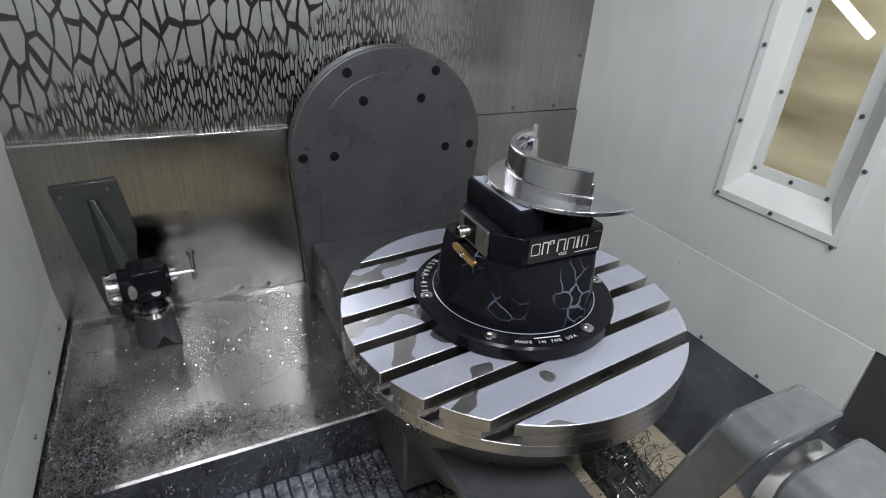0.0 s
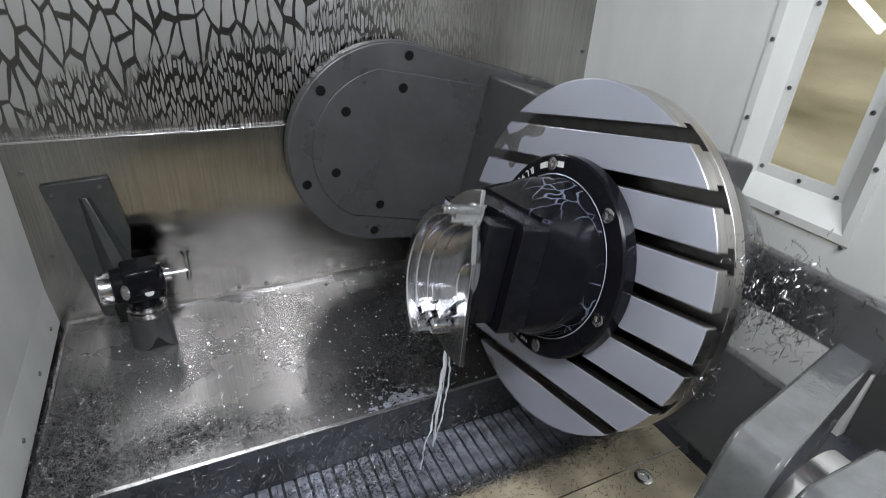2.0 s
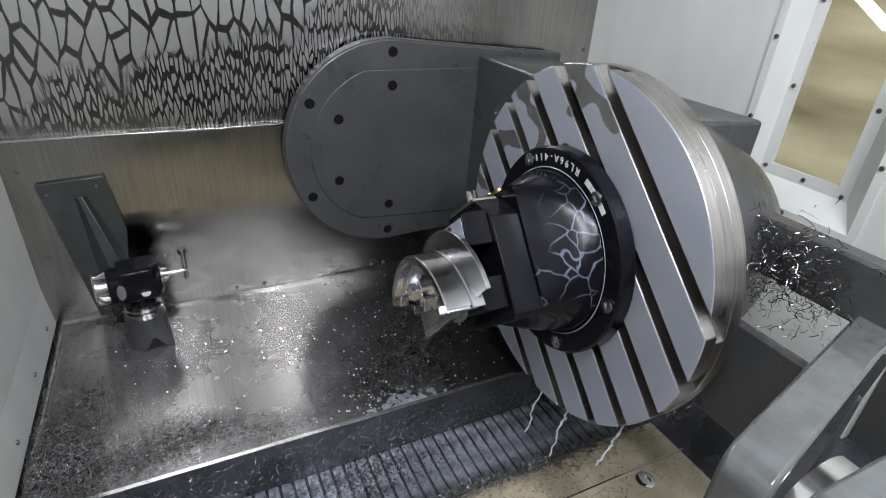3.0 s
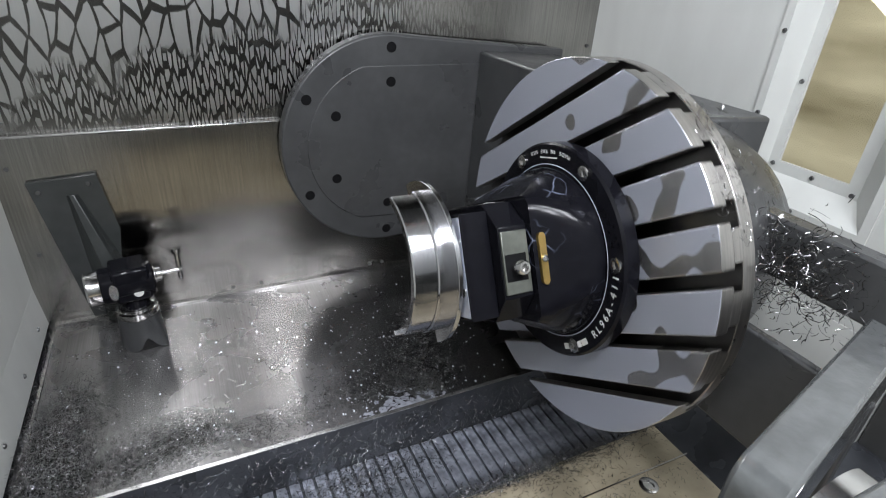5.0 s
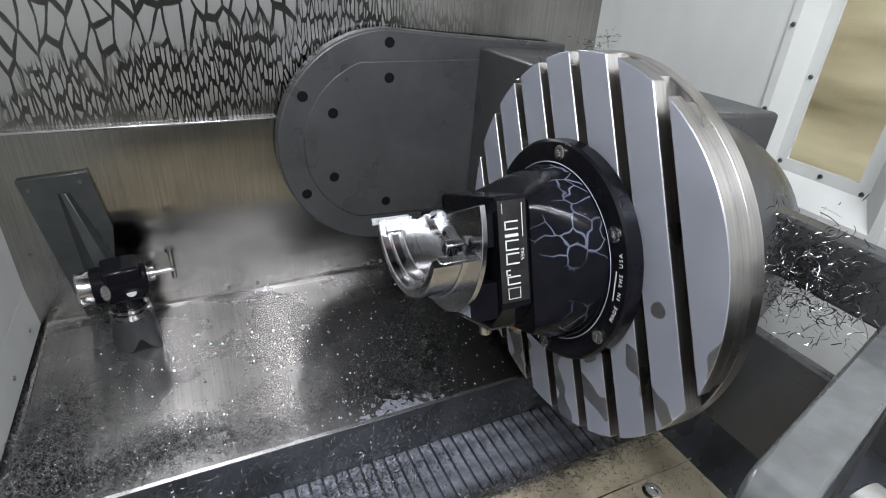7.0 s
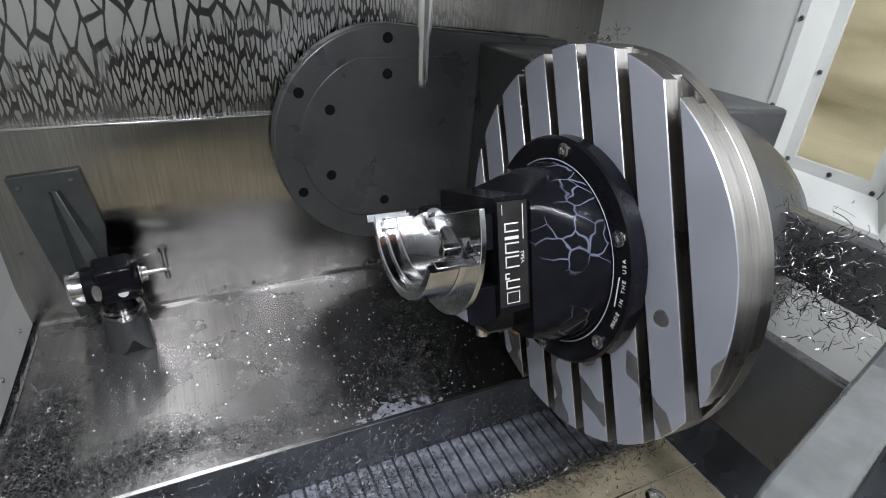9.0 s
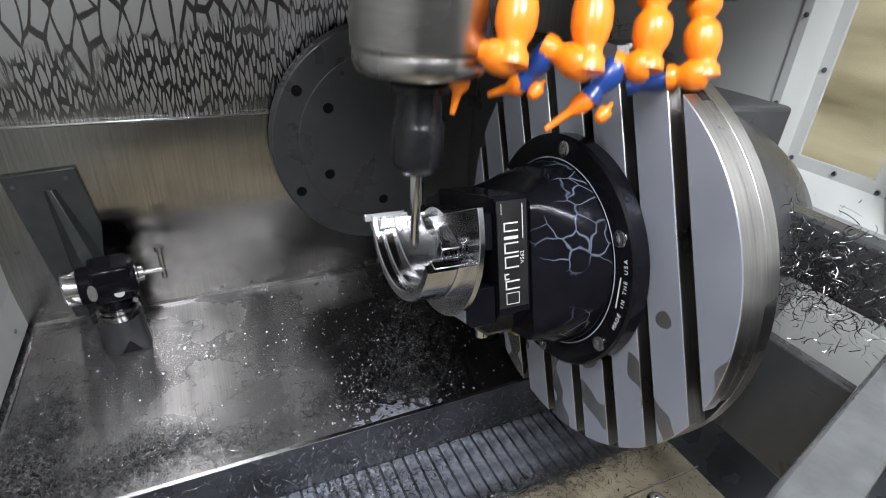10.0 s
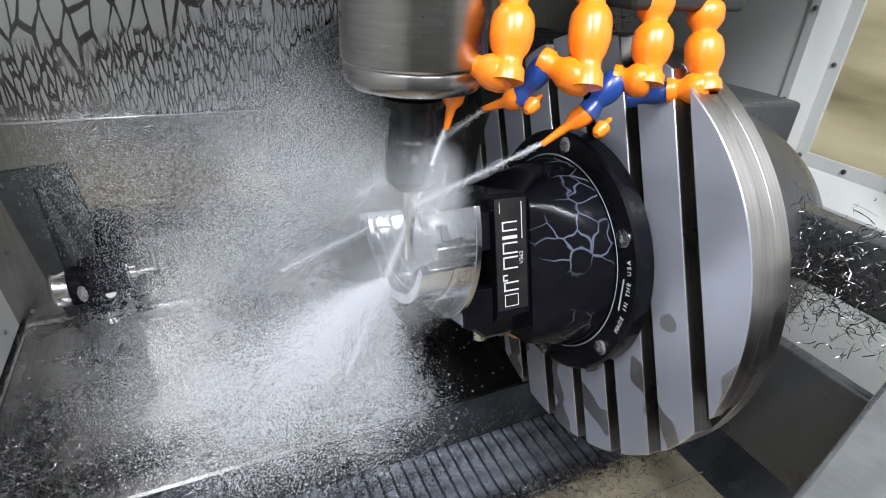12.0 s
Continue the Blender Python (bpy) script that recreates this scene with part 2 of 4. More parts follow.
def back_wall():
    m = STAINLESS.copy()
    m.name = "stained_stainless"
    nt = m.node_tree
    b = nt.nodes["Principled BSDF"]
    tc = nt.nodes.new("ShaderNodeTexCoord")
    sep = nt.nodes.new("ShaderNodeSeparateXYZ")
    nt.links.new(tc.outputs["Object"], sep.inputs[0])

    def math_node(op, a, c=None):
        n = nt.nodes.new("ShaderNodeMath")
        n.operation = op
        for i, v in enumerate((a, c)):
            if v is None:
                continue
            if isinstance(v, (int, float)):
                n.inputs[i].default_value = v
            else:
                nt.links.new(v, n.inputs[i])
        return n.outputs[0]

    warp = nt.nodes.new("ShaderNodeTexNoise")
    warp.inputs["Scale"].default_value, warp.inputs["Detail"].default_value = 7, 2
    nt.links.new(tc.outputs["Object"], warp.inputs["Vector"])
    blob = nt.nodes.new("ShaderNodeTexNoise")
    blob.inputs["Scale"].default_value, blob.inputs["Detail"].default_value = 16, 4
    nt.links.new(tc.outputs["Object"], blob.inputs["Vector"])
    cells = None
    for sx, sz, thin in ((46, 17, 0.040), (150, 27, 0.11)):
        cmb = nt.nodes.new("ShaderNodeCombineXYZ")
        wx = math_node("MULTIPLY", math_node("SUBTRACT", warp.outputs["Fac"], 0.5), 1.2)
        nt.links.new(math_node("ADD", math_node("MULTIPLY", sep.outputs["X"], sx), wx), cmb.inputs[0])
        nt.links.new(math_node("ADD", math_node("MULTIPLY", sep.outputs["Z"], sz), math_node("MULTIPLY", wx, 0.3)), cmb.inputs[1])
        v = nt.nodes.new("ShaderNodeTexVoronoi")
        v.feature, v.voronoi_dimensions = "DISTANCE_TO_EDGE", "2D"
        v.inputs["Scale"].default_value = 1.0
        nt.links.new(cmb.outputs[0], v.inputs["Vector"])
        mr = nt.nodes.new("ShaderNodeMapRange")
        mr.interpolation_type = "SMOOTHSTEP"
        for i, val in zip((1, 2, 3, 4), (thin, thin + 0.07, 0.0, 1.0)):
            mr.inputs[i].default_value = val
        thick = math_node("MULTIPLY", math_node("SUBTRACT", blob.outputs["Fac"], 0.47), 0.33)
        nt.links.new(math_node("SUBTRACT", v.outputs["Distance"], thick), mr.inputs[0])
        if cells is None:
            cells = mr.outputs[0]
        else:
            # coarse cells high up on the one side give way to fine runs
            mask = nt.nodes.new("ShaderNodeMapRange")
            h = math_node("ADD", math_node("MULTIPLY", sep.outputs["X"], 0.32), math_node("MULTIPLY", sep.outputs["Z"], -0.8))
            for i, val in zip((1, 2), (-0.27, -0.235)):
                mask.inputs[i].default_value = val
            nt.links.new(math_node("ADD", h, math_node("MULTIPLY", math_node("SUBTRACT", warp.outputs["Fac"], 0.5), 0.3)), mask.inputs[0])
            mx = nt.nodes.new("ShaderNodeMix")
            nt.links.new(mask.outputs[0], mx.inputs[0])
            nt.links.new(cells, mx.inputs[2]), nt.links.new(mr.outputs[0], mx.inputs[3])
            cells = mx.outputs[0]
    # the film ends above the lower sheet and thins out to the other side
    fade = nt.nodes.new("ShaderNodeMapRange")
    for i, val in zip((1, 2, 3, 4), (-0.15, 0.20, 1.0, 0.0)):
        fade.inputs[i].default_value = val
    nt.links.new(math_node("ADD", sep.outputs["X"], math_node("MULTIPLY", math_node("SUBTRACT", warp.outputs["Fac"], 0.5), 0.5)), fade.inputs[0])
    low = nt.nodes.new("ShaderNodeMapRange")
    for i, val in zip((1, 2), (0.03, 0.10)):
        low.inputs[i].default_value = val
    nt.links.new(math_node("ADD", sep.outputs["Z"], math_node("MULTIPLY", math_node("SUBTRACT", warp.outputs["Fac"], 0.5), 0.12)), low.inputs[0])
    high = nt.nodes.new("ShaderNodeMapRange")
    for i, val in zip((1, 2, 3, 4), (0.50, 0.54, 1.0, 0.0)):
        high.inputs[i].default_value = val
    top = math_node("ADD", math_node("SUBTRACT", sep.outputs["Z"], math_node("MULTIPLY", sep.outputs["X"], 0.35)), math_node("MULTIPLY", math_node("SUBTRACT", warp.outputs["Fac"], 0.5), 0.25))
    nt.links.new(top, high.inputs[0])
    amount = math_node("MULTIPLY", math_node("MULTIPLY", fade.outputs[0], low.outputs[0]), high.outputs[0])
    film = nt.nodes.new("ShaderNodeMix")
    film.data_type = "RGBA"
    film.inputs["B"].default_value = (0.62, 0.62, 0.61, 1)
    nt.links.new(math_node("MULTIPLY", math_node("MULTIPLY", cells, amount), 0.8), film.inputs["Factor"])
    nt.links.new(b.inputs["Base Color"].links[0].from_socket, film.inputs["A"])
    nt.links.new(film.outputs["Result"], b.inputs["Base Color"])
    dark = math_node("MULTIPLY", math_node("SUBTRACT", 1.0, cells), amount)
    old = b.inputs["Base Color"].links[0].from_socket
    mx = nt.nodes.new("ShaderNodeMix")
    mx.data_type = "RGBA"
    mx.inputs["B"].default_value = (0.09, 0.085, 0.08, 1)
    nt.links.new(math_node("MULTIPLY", dark, 0.85), mx.inputs["Factor"])
    nt.links.new(old, mx.inputs["A"])
    nt.links.new(mx.outputs["Result"], b.inputs["Base Color"])
    mr2 = nt.nodes.new("ShaderNodeMapRange")
    for i, val in zip((3, 4), (0.17, 0.36)):
        mr2.inputs[i].default_value = val
    nt.links.new(math_node("MULTIPLY", amount, cells), mr2.inputs[0])
    nt.links.new(mr2.outputs[0], b.inputs["Roughness"])
    wall = structure("wall_back", bm_box(XL - 0.05, XR + 0.05, YB + 0.004, YB + 0.05, -0.6, ZT), m,
                     "brushed stainless back wall streaked with dried coolant", "wall")
    # lower sheet with its folded upper edge
    part("lower_sheet", bm_box(XL, -0.203, YB - 0.004, YB + 0.002, ZL, 0.050), STAINLESS, wall)
    part("sheet_edge", bm_box(XL, -0.203, YB - 0.009, YB + 0.003, 0.050, 0.0545), STEEL, wall, "bright folded sheet edge", 0.0015)
    part("lower_sheet", bm_box(-0.203, XR, YB - 0.002, YB + 0.002, ZL, 0.050), STAINLESS, wall)
    screws(wall, [(-0.645, YB - 0.004, 0.0), (-0.64, YB - 0.004, -0.16), (-0.635, YB - 0.004, -0.28), (-0.332, YB - 0.004, -0.296), (-0.275, YB - 0.004, -0.297),
                  (-0.03, YB - 0.004, -0.297), (0.0, YB - 0.004, -0.297), (-0.47, YB + 0.003, 0.066), (-0.269, YB + 0.003, 0.066),
                  (0.33, YB + 0.003, 0.062), (0.45, YB + 0.003, 0.062), (0.505, YB + 0.003, 0.18), (0.505, YB + 0.003, 0.0)], (0, -1, 0))
    return wall


back_wall()


def floor_parts():
    # the shade under the bed is put into the floor's colour
    fl = structure("floor", bm_box(XL - 0.15, XR + 0.15, YF, YB + 0.05, -0.62, -0.58), BLACK_DULL, "sump floor coloured near-black for the shade under the machine bed", "floor")
    led = structure("ledge", bm_box(-0.652, 0.50, -0.404, YB - 0.002, ZL - 0.004, ZL), LEDGE, "wet stainless ledge scattered with chips", "ledge")
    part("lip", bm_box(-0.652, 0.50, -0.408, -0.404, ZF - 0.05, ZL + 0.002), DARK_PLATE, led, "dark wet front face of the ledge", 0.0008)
    part("edge", bm_box(-0.652, 0.50, -0.4075, -0.401, ZL, ZL + 0.0022), STEEL, led, "bright worn front edge")
    part("side", bm_box(-0.654, -0.650, -0.404, YB - 0.002, ZF - 0.1, ZL + 0.0025), STAINLESS, led)
    part("rear_fold", bm_box(-0.652, 0.50, YB - 0.010, YB - 0.003, ZL, ZL + 0.006), STEEL, led, "folded rear edge")
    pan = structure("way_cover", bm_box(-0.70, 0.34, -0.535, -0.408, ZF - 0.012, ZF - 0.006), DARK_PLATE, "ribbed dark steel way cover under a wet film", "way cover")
    rib = bmesh.new()
    bm_prism([(0, -0.534), (0.0160, -0.534), (0.0160, -0.409), (0, -0.409)], ZF - 0.006, ZF - 0.0, rib)
    me = finish(rib, "rib", WET_RIB)
    for i in range(46):
        ob = new("rib", me)
        ob.parent = pan
        ob.location = (-0.60 + 0.0205 * i, 0, 0)
    plate = structure("floor_plate", bm_box(-0.75, 0.52, -1.30, -0.535, ZF - 0.02, ZF - 0.002), OLIVE, "worn steel floor plate strewn with fine chips", "floor plate")
    part("weld_line", bm_box(-0.45, 0.50, -0.6100, -0.6080, ZF - 0.003, ZF + 0.0012), STEEL, plate, "raised seam along the plate")
    part("drain_screw", bm_lathe([(0.016, 0), (0.016, 0.002), (0.013, 0.0035), (0.009, 0.0035), (0.0085, 0.0005)], 20, m=pose(0.224, -0.632, ZF - 0.002)), STEEL, plate)
    slope = bmesh.new()
    prof = [(XR - 0.012, -0.305), (XR + 0.03, -0.305), (XR + 0.03, -0.45), (0.33, -0.45), (0.33, ZF - 0.001)]
    bm_loft([[(x, y, z) for x, z in prof] for y in (-1.2, -0.404)], bm=slope)
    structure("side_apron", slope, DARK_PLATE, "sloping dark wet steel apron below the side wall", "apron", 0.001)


floor_parts()


def side_walls():
    w = structure("wall_right", bm_prism([(XR, YB + 0.05), (XR, -0.40), (XR + 0.06, -0.40), (XR + 0.06, YB + 0.05)], -0.135, ZT), PAINT_WHITE,
                  "off-white enamelled enclosure side wall", "wall")
    # the wall goes on round the window opening
    part("panel", bm_box(XR, XR + 0.06, -0.640, -0.40, -0.135, -0.010), PAINT_WHITE, w)
    part("panel", bm_box(XR, XR + 0.06, -0.640, -0.40, 0.62, ZT), PAINT_WHITE, w)
    part("panel", bm_box(XR, XR + 0.06, YF, -0.640, -0.135, ZT), PAINT_WHITE, w)
    part("skirt", bm_loft([[(XR - 0.0006, y, -0.1352), (XR + 0.04, y, -0.1352), (XR + 0.04, y, -0.31), (XR - 0.013, y, -0.31)] for y in (-0.75, YB)]), PAINT_WHITE, w, "lower enamelled skirt", 0.001)
    part("end_panel", bm_box(XR + 0.002, XR + 0.06, YF, -0.752, -0.45, -0.137), PAINT_GREY, w, "dark panel beside the skirt")
    screws(w, [(XR - 0.0125, y, -0.297) for y in (-0.24, -0.48, -0.61, -0.73)], (-1, 0, 0))
    lw = structure("wall_left", bm_box(XL - 0.06, XL, YF, YB + 0.05, -0.225, ZT), PAINT_WHITE, "off-white enamelled wall beside the ledge", "wall")
    part("flange", bm_loft([[(XL, y, -0.225), (XL - 0.06, y, -0.225), (XL - 0.06, y, -0.31), (XL + 0.006, y, -0.305)] for y in (YF, YB)]), PAINT_WHITE, lw, "lower folded flange", 0.001)
    part("trough_side", bm_box(XL - 0.06, XL - 0.002, YF, YB, -0.6, -0.311), DARK_PLATE, lw, "dark trough side below the flange")
    screws(lw, [(XL + 0.004, y, -0.275) for y in (-0.02, -0.15, -0.3, -0.45)], (1, 0, 0))
    structure("wall_front", bm_box(XL - 0.06, XR + 0.06, YF - 0.05, YF, -0.62, ZT), DOOR_PAINT, "light grey inner side of the machine door", "wall")
    structure("ceiling", bm_box(XL - 0.06, XR + 0.06, YF - 0.05, YB + 0.05, ZT, ZT + 0.04), PAINT_DARK, "dark grey roof of the enclosure", "ceiling")


side_walls()


def side_window():
    m = bpy.data.materials.new("hazy_shop_view")
    m.use_nodes = True
    nt = m.node_tree
    b = nt.nodes["Principled BSDF"]
    b.inputs["Base Color"].default_value = (0.25, 0.22, 0.14, 1)
    b.inputs["Roughness"].default_value = 0.3
    tc = nt.nodes.new("ShaderNodeTexCoord")
    mp = nt.nodes.new("ShaderNodeMapping")
    mp.inputs["Scale"].default_value = (1, 2.0, 9.0)
    nt.links.new(tc.outputs["Object"], mp.inputs[0])
    nz = nt.nodes.new("ShaderNodeTexNoise")
    nz.inputs["Scale"].default_value, nz.inputs["Detail"].default_value = 1.3, 3
    nt.links.new(mp.outputs[0], nz.inputs["Vector"])
    rp = nt.nodes.new("ShaderNodeValToRGB")
    e = rp.color_ramp.elements
    e[0].position, e[0].color = 0.30, (0.14, 0.125, 0.08, 1)
    e[1].position, e[1].color = 0.72, (0.62, 0.59, 0.46, 1)
    nt.links.new(nz.outputs["Fac"], rp.inputs[0])
    nt.links.new(rp.outputs[0], b.inputs["Emission Color"])
    b.inputs["Emission Strength"].default_value = 0.75
    g = bpy.data.materials.new("scratched_polycarbonate")
    g.use_nodes = True
    gb = g.node_tree.nodes["Principled BSDF"]
    gb.inputs["Base Color"].default_value = (0.95, 0.93, 0.85, 1)
    gb.inputs["Transmission Weight"].default_value = 1.0
    gb.inputs["Roughness"].default_value = 0.08
    gb.inputs["IOR"].default_value = 1.3
    w = structure("window_1", bm_box(XR + 0.22, XR + 0.23, -0.75, -0.25, -0.15, 0.75), m, "hazy shop light behind the side window", "window")
    tube = bpy.data.materials.new("shop_lamp_tube")
    tube.use_nodes = True
    tb = tube.node_tree.nodes["Principled BSDF"]
    tb.inputs["Emission Color"].default_value, tb.inputs["Emission Strength"].default_value = (1.0, 0.97, 0.85, 1), 2.2
    part("shop_lamp", bm_loft([[(x, -0.395, 0.366), (x, -0.391, 0.352), (x, -0.484, 0.288), (x, -0.490, 0.300)] for x in (XR + 0.145, XR + 0.155)]), tube, w, "glowing shop lamp beyond the pane")
    # splayed bezel: an outer flange on the wall, four sloping cheeks, an inner frame
    y0, y1, z0, z1 = -0.627, -0.414, 0.008, 0.61
    iy0, iy1, iz0, iz1, d = -0.567, -0.446, 0.062, 0.560, -0.040
    t = bmesh.new()
    f = 0.014
    loops = [[(XR - 0.001, y0 - f, z0 - f), (XR - 0.001, y1 + f, z0 - f), (XR - 0.001, y1 + f, z1 + f), (XR - 0.001, y0 - f, z1 + f)],
             [(XR - 0.004, y0 - f, z0 - f), (XR - 0.004, y1 + f, z0 - f), (XR - 0.004, y1 + f, z1 + f), (XR - 0.004, y0 - f, z1 + f)],
             [(XR - 0.004, y0, z0), (XR - 0.004, y1, z0), (XR - 0.004, y1, z1), (XR - 0.004, y0, z1)],
             [(XR - d, iy0 - 0.020, iz0 - 0.020), (XR - d, iy1 + 0.018, iz0 - 0.020), (XR - d, iy1 + 0.018, iz1 + 0.020), (XR - d, iy0 - 0.020, iz1 + 0.020)],
             [(XR - d, iy0, iz0), (XR - d, iy1, iz0), (XR - d, iy1, iz1), (XR - d, iy0, iz1)],
             [(XR - d + 0.006, iy0, iz0), (XR - d + 0.006, iy1, iz0), (XR - d + 0.006, iy1, iz1), (XR - d + 0.006, iy0, iz1)]]
    bm_loft(loops, caps=False, bm=t)
    part("window_frame", t, PAINT_WHITE, w, "recessed splayed enamelled bezel with screws", smooth=0)
    part("pane", bm_box(XR - d + 0.006, XR - d + 0.012, iy0 - 0.005, iy1 + 0.005, iz0 - 0.005, iz1 + 0.005), g, w, "scratched polycarbonate pane")
    fy0, fy1 = y0 - f * 0.4, y1 + f * 0.4
    screws(w, [(XR - 0.004, fy1, z) for z in (0.0, 0.14, 0.27, 0.4)] + [(XR - 0.004, fy0, z) for z in (-0.01, 0.12, 0.25, 0.38)] + [(XR - 0.004, -0.52, z0 - f * 0.4)], (-1, 0, 0))
    screws(w, [(XR - d, iy1 + 0.009, z) for z in (0.055, 0.195, 0.328, 0.45)] + [(XR - d, iy0 - 0.010, z) for z in (0.047, 0.187, 0.318, 0.44)] + [(XR - d, -0.510, iz0 - 0.010)], (-1, 0, 0))


side_window()


# ---- trunnion ----
def block_outline(w, top, length, r=0.02, n=6):
    """A block with two rounded upper corners, down to z = -length."""
    pts = [(w - r + r * math.cos(math.pi / 2 * i / n), top - r + r * math.sin(math.pi / 2 * i / n)) for i in range(n + 1)]
    return pts + [(-x, z) for x, z in pts[::-1]] + [(-w, -length), (w, -length)]


def upright(points, y0, y1, bm=None):
    """A slab over an outline in the x-z plane, between two y."""
    b = bm_prism(points, 0, 1)
    for v in b.verts:
        x, z, k = v.co
        v.co = (x, y0 + (y1 - y0) * k, z)
    return b


def trunnion():
    tr = thing("trunnion", "grey painted tilting trunnion carrying the rotary table", "trunnion")
    r = 0.213
    outline = [(r * math.cos(radians(a)), r * math.sin(radians(a))) for a in range(0, 181, 4)] + [(-0.205, -0.12), (-0.19, -0.40), (0.19, -0.40), (0.205, -0.12)]
    part("rear_arm", upright(outline, 0.0, 0.035), PAINT_GREY, tr, "flat grey end plate with bolt holes", 0.004)
    # stepped face plate on the arm
    r2 = 0.165
    face = [(r2 * math.cos(radians(a)), r2 * math.sin(radians(a))) for a in range(20, 161, 4)] + [(-0.165, -0.38), (0.165, -0.38)]
    part("face_plate", upright(face, -0.0025, 0.001), PAINT_GREY, tr, "raised inner face of the end plate", 0.002)
    hole = finish(bm_lathe([(0.0098, 0), (0.0095, 0.0008), (0.0090, 0.0008), (0.0088, 0.0002)], 16), "bolt_hole", BLACK_DULL)
    for rr, yy, angles in ((0.126, -0.0027, (0, 60, 120, 180)), (0.189, -0.0002, (0, 60, 120, 180))):
        for a in angles:
            ob = new("bolt_hole", hole)
            ob.parent = tr
            ob.matrix_basis = pose(rr * math.cos(radians(a)), yy, rr * math.sin(radians(a)), 90, 0, 0)
    # rotary housing under the table, cradle and arms
    part("table_housing", bm_lathe([(0.215, -0.125), (0.218, -0.135), (0.212, -0.17), (0.165, -0.30), (0.14, -0.35), (0.13, -0.355)], 64, m=pose(0, PLATTER_Y, 0)), PAINT_GREY, tr, "round grey rotary housing", 0.003)
    part("cradle", upright([(-0.185, -0.19), (-0.18, -0.37), (0.18, -0.37), (0.185, -0.19)], -0.53, 0.0), PAINT_GREY, tr, "grey cradle casting", 0.006)
    for x0, x1, z0, z1 in ((-0.170, -0.022, -0.200, -0.215), (0.034, 0.104, -0.232, -0.262)):
        part("strut", bm_loft([[(x0, y, z0), (x1, y, z0), (x1, y, z1), (x0, y, z1)] for y in (-0.84, -0.58)]), PAINT_GREY, tr, "cast strut to the front arm", 0.004)
    arm = bm_prism(block_outline(0.053, 0.062, 0.36), 0, 1)
    for v in arm.verts:
        x, z, k = v.co
        lean = max(0.0, 0.065 - z) * 0.255
        v.co = (x - 0.006, -0.909 + 0.040 * k + lean, z + 0.005)
    part("front_arm", arm, CAST_GREY, tr, "wet cast front arm", 0.004)
    part("shaft", bm_lathe([(0.046, 0), (0.046, 0.018)], 40, m=pose(0, -0.905, 0, 90)), STEEL, tr, "bright bearing shaft")
    return tr


TRUNNION = trunnion()


def bearing_support():
    th = thing("bearing_support", "wet cast grey pedestal bearing of the trunnion", "bearing")
    part("housing", upright(block_outline(0.055, 0.052, 0.40), -1.0, -0.920), CAST_GREY, th, bevel=0.004)
    part("foot", bm_box(-0.10, 0.10, -1.02, -0.92, ZF - 0.002, ZF + 0.03), CAST_GREY, th, bevel=0.004)
    return th


bearing_support()


# ---- rotary table ----
def strip_outline(u0, u1, r, n=14):
    """Part of a disc between two parallel cuts, u along x."""
    a0, a1 = math.acos(max(-1, min(1, u1 / r))), math.acos(max(-1, min(1, u0 / r)))
    top = [(r * math.cos(a0 + (a1 - a0) * i / n), r * math.sin(a0 + (a1 - a0) * i / n)) for i in range(n + 1)]
    low = [(x, -y) for x, y in top[::-1]]
    out = []
    for p in top + low:
        if not out or (Vector(p) - Vector(out[-1])).length > 1e-5:
            out.append(p)
    if (Vector(out[0]) - Vector(out[-1])).length < 1e-5:
        out.pop()
    return out


def rotary_table():
    th = thing("rotary_table", "round steel rotary table with parallel T-slots and milky coolant film", "rotary table")
    R, pitch = 0.25, 0.063
    cuts = [-R] + [c for i in range(-3, 4) for c in (i * pitch - 0.0085, i * pitch + 0.0085)] + [R]
    for k, (u0, u1) in enumerate(zip(cuts[::2], cuts[1::2])):
        bm = bmesh.new()
        bm_prism(strip_outline(u0, u1, R), -0.018, 0.0, bm)
        land = part("land", bm, TABLE_STEEL, th, bevel=0.0012)
        land.rotation_euler = (0, 0, radians(96.6))
        land.data.materials.append(RIM_STEEL)
        for face in land.data.polygons:
            face.material_index = 0 if abs(face.normal.z) > 0.5 else 1
        stem = bmesh.new()
        bm_prism(strip_outline(u0 + (0.006 if k else 0), u1 - (0.006 if k < 7 else 0), R - 0.0002), -0.0312, -0.0178, stem)
        part("stem", stem, RIM_STEEL, land)
    # dark disc under the lands paints the slots' inner shade
    part("slot_floor", bm_lathe([(0.2488, -0.0312), (0.2488, -0.0300)], 96), SLOT_SHADE, th, "wet floor of the slots, coloured dark for the shade in them")
    part("rim", bm_lathe([(0.25, -0.031), (0.25, -0.048), (0.247, -0.051), (0.20, -0.051)], 96), RIM_STEEL, th, "turned steel rim", 0.0008)
    return th


TABLE = rotary_table()


def word(name, text, size, material, parent, m, label=""):
    c = bpy.data.curves.new(name, "FONT")
    c.body, c.size, c.extrude, c.align_x, c.align_y = text, size, 0.0002, "CENTER", "CENTER"
    tmp = bpy.data.objects.new(name, c)
    scene.collection.objects.link(tmp)
    me = bpy.data.meshes.new_from_object(tmp.evaluated_get(bpy.context.evaluated_depsgraph_get()))
    bpy.data.objects.remove(tmp)
    me.materials.clear()
    me.materials.append(material)
    ob = new(name, me)
    ob.parent = parent
    ob.matrix_basis = m
    return tagged(ob, label) if label else ob


def arc_word(text, radius, z, size, start, step, parent):
    for i, ch in enumerate(text):
        if ch != " ":
            a = start + step * i
            word("letter", ch, size, WHITE_MARK, parent, pose(radius * math.cos(radians(a)), radius * math.sin(radians(a)), z, 0, 0, a + 90))


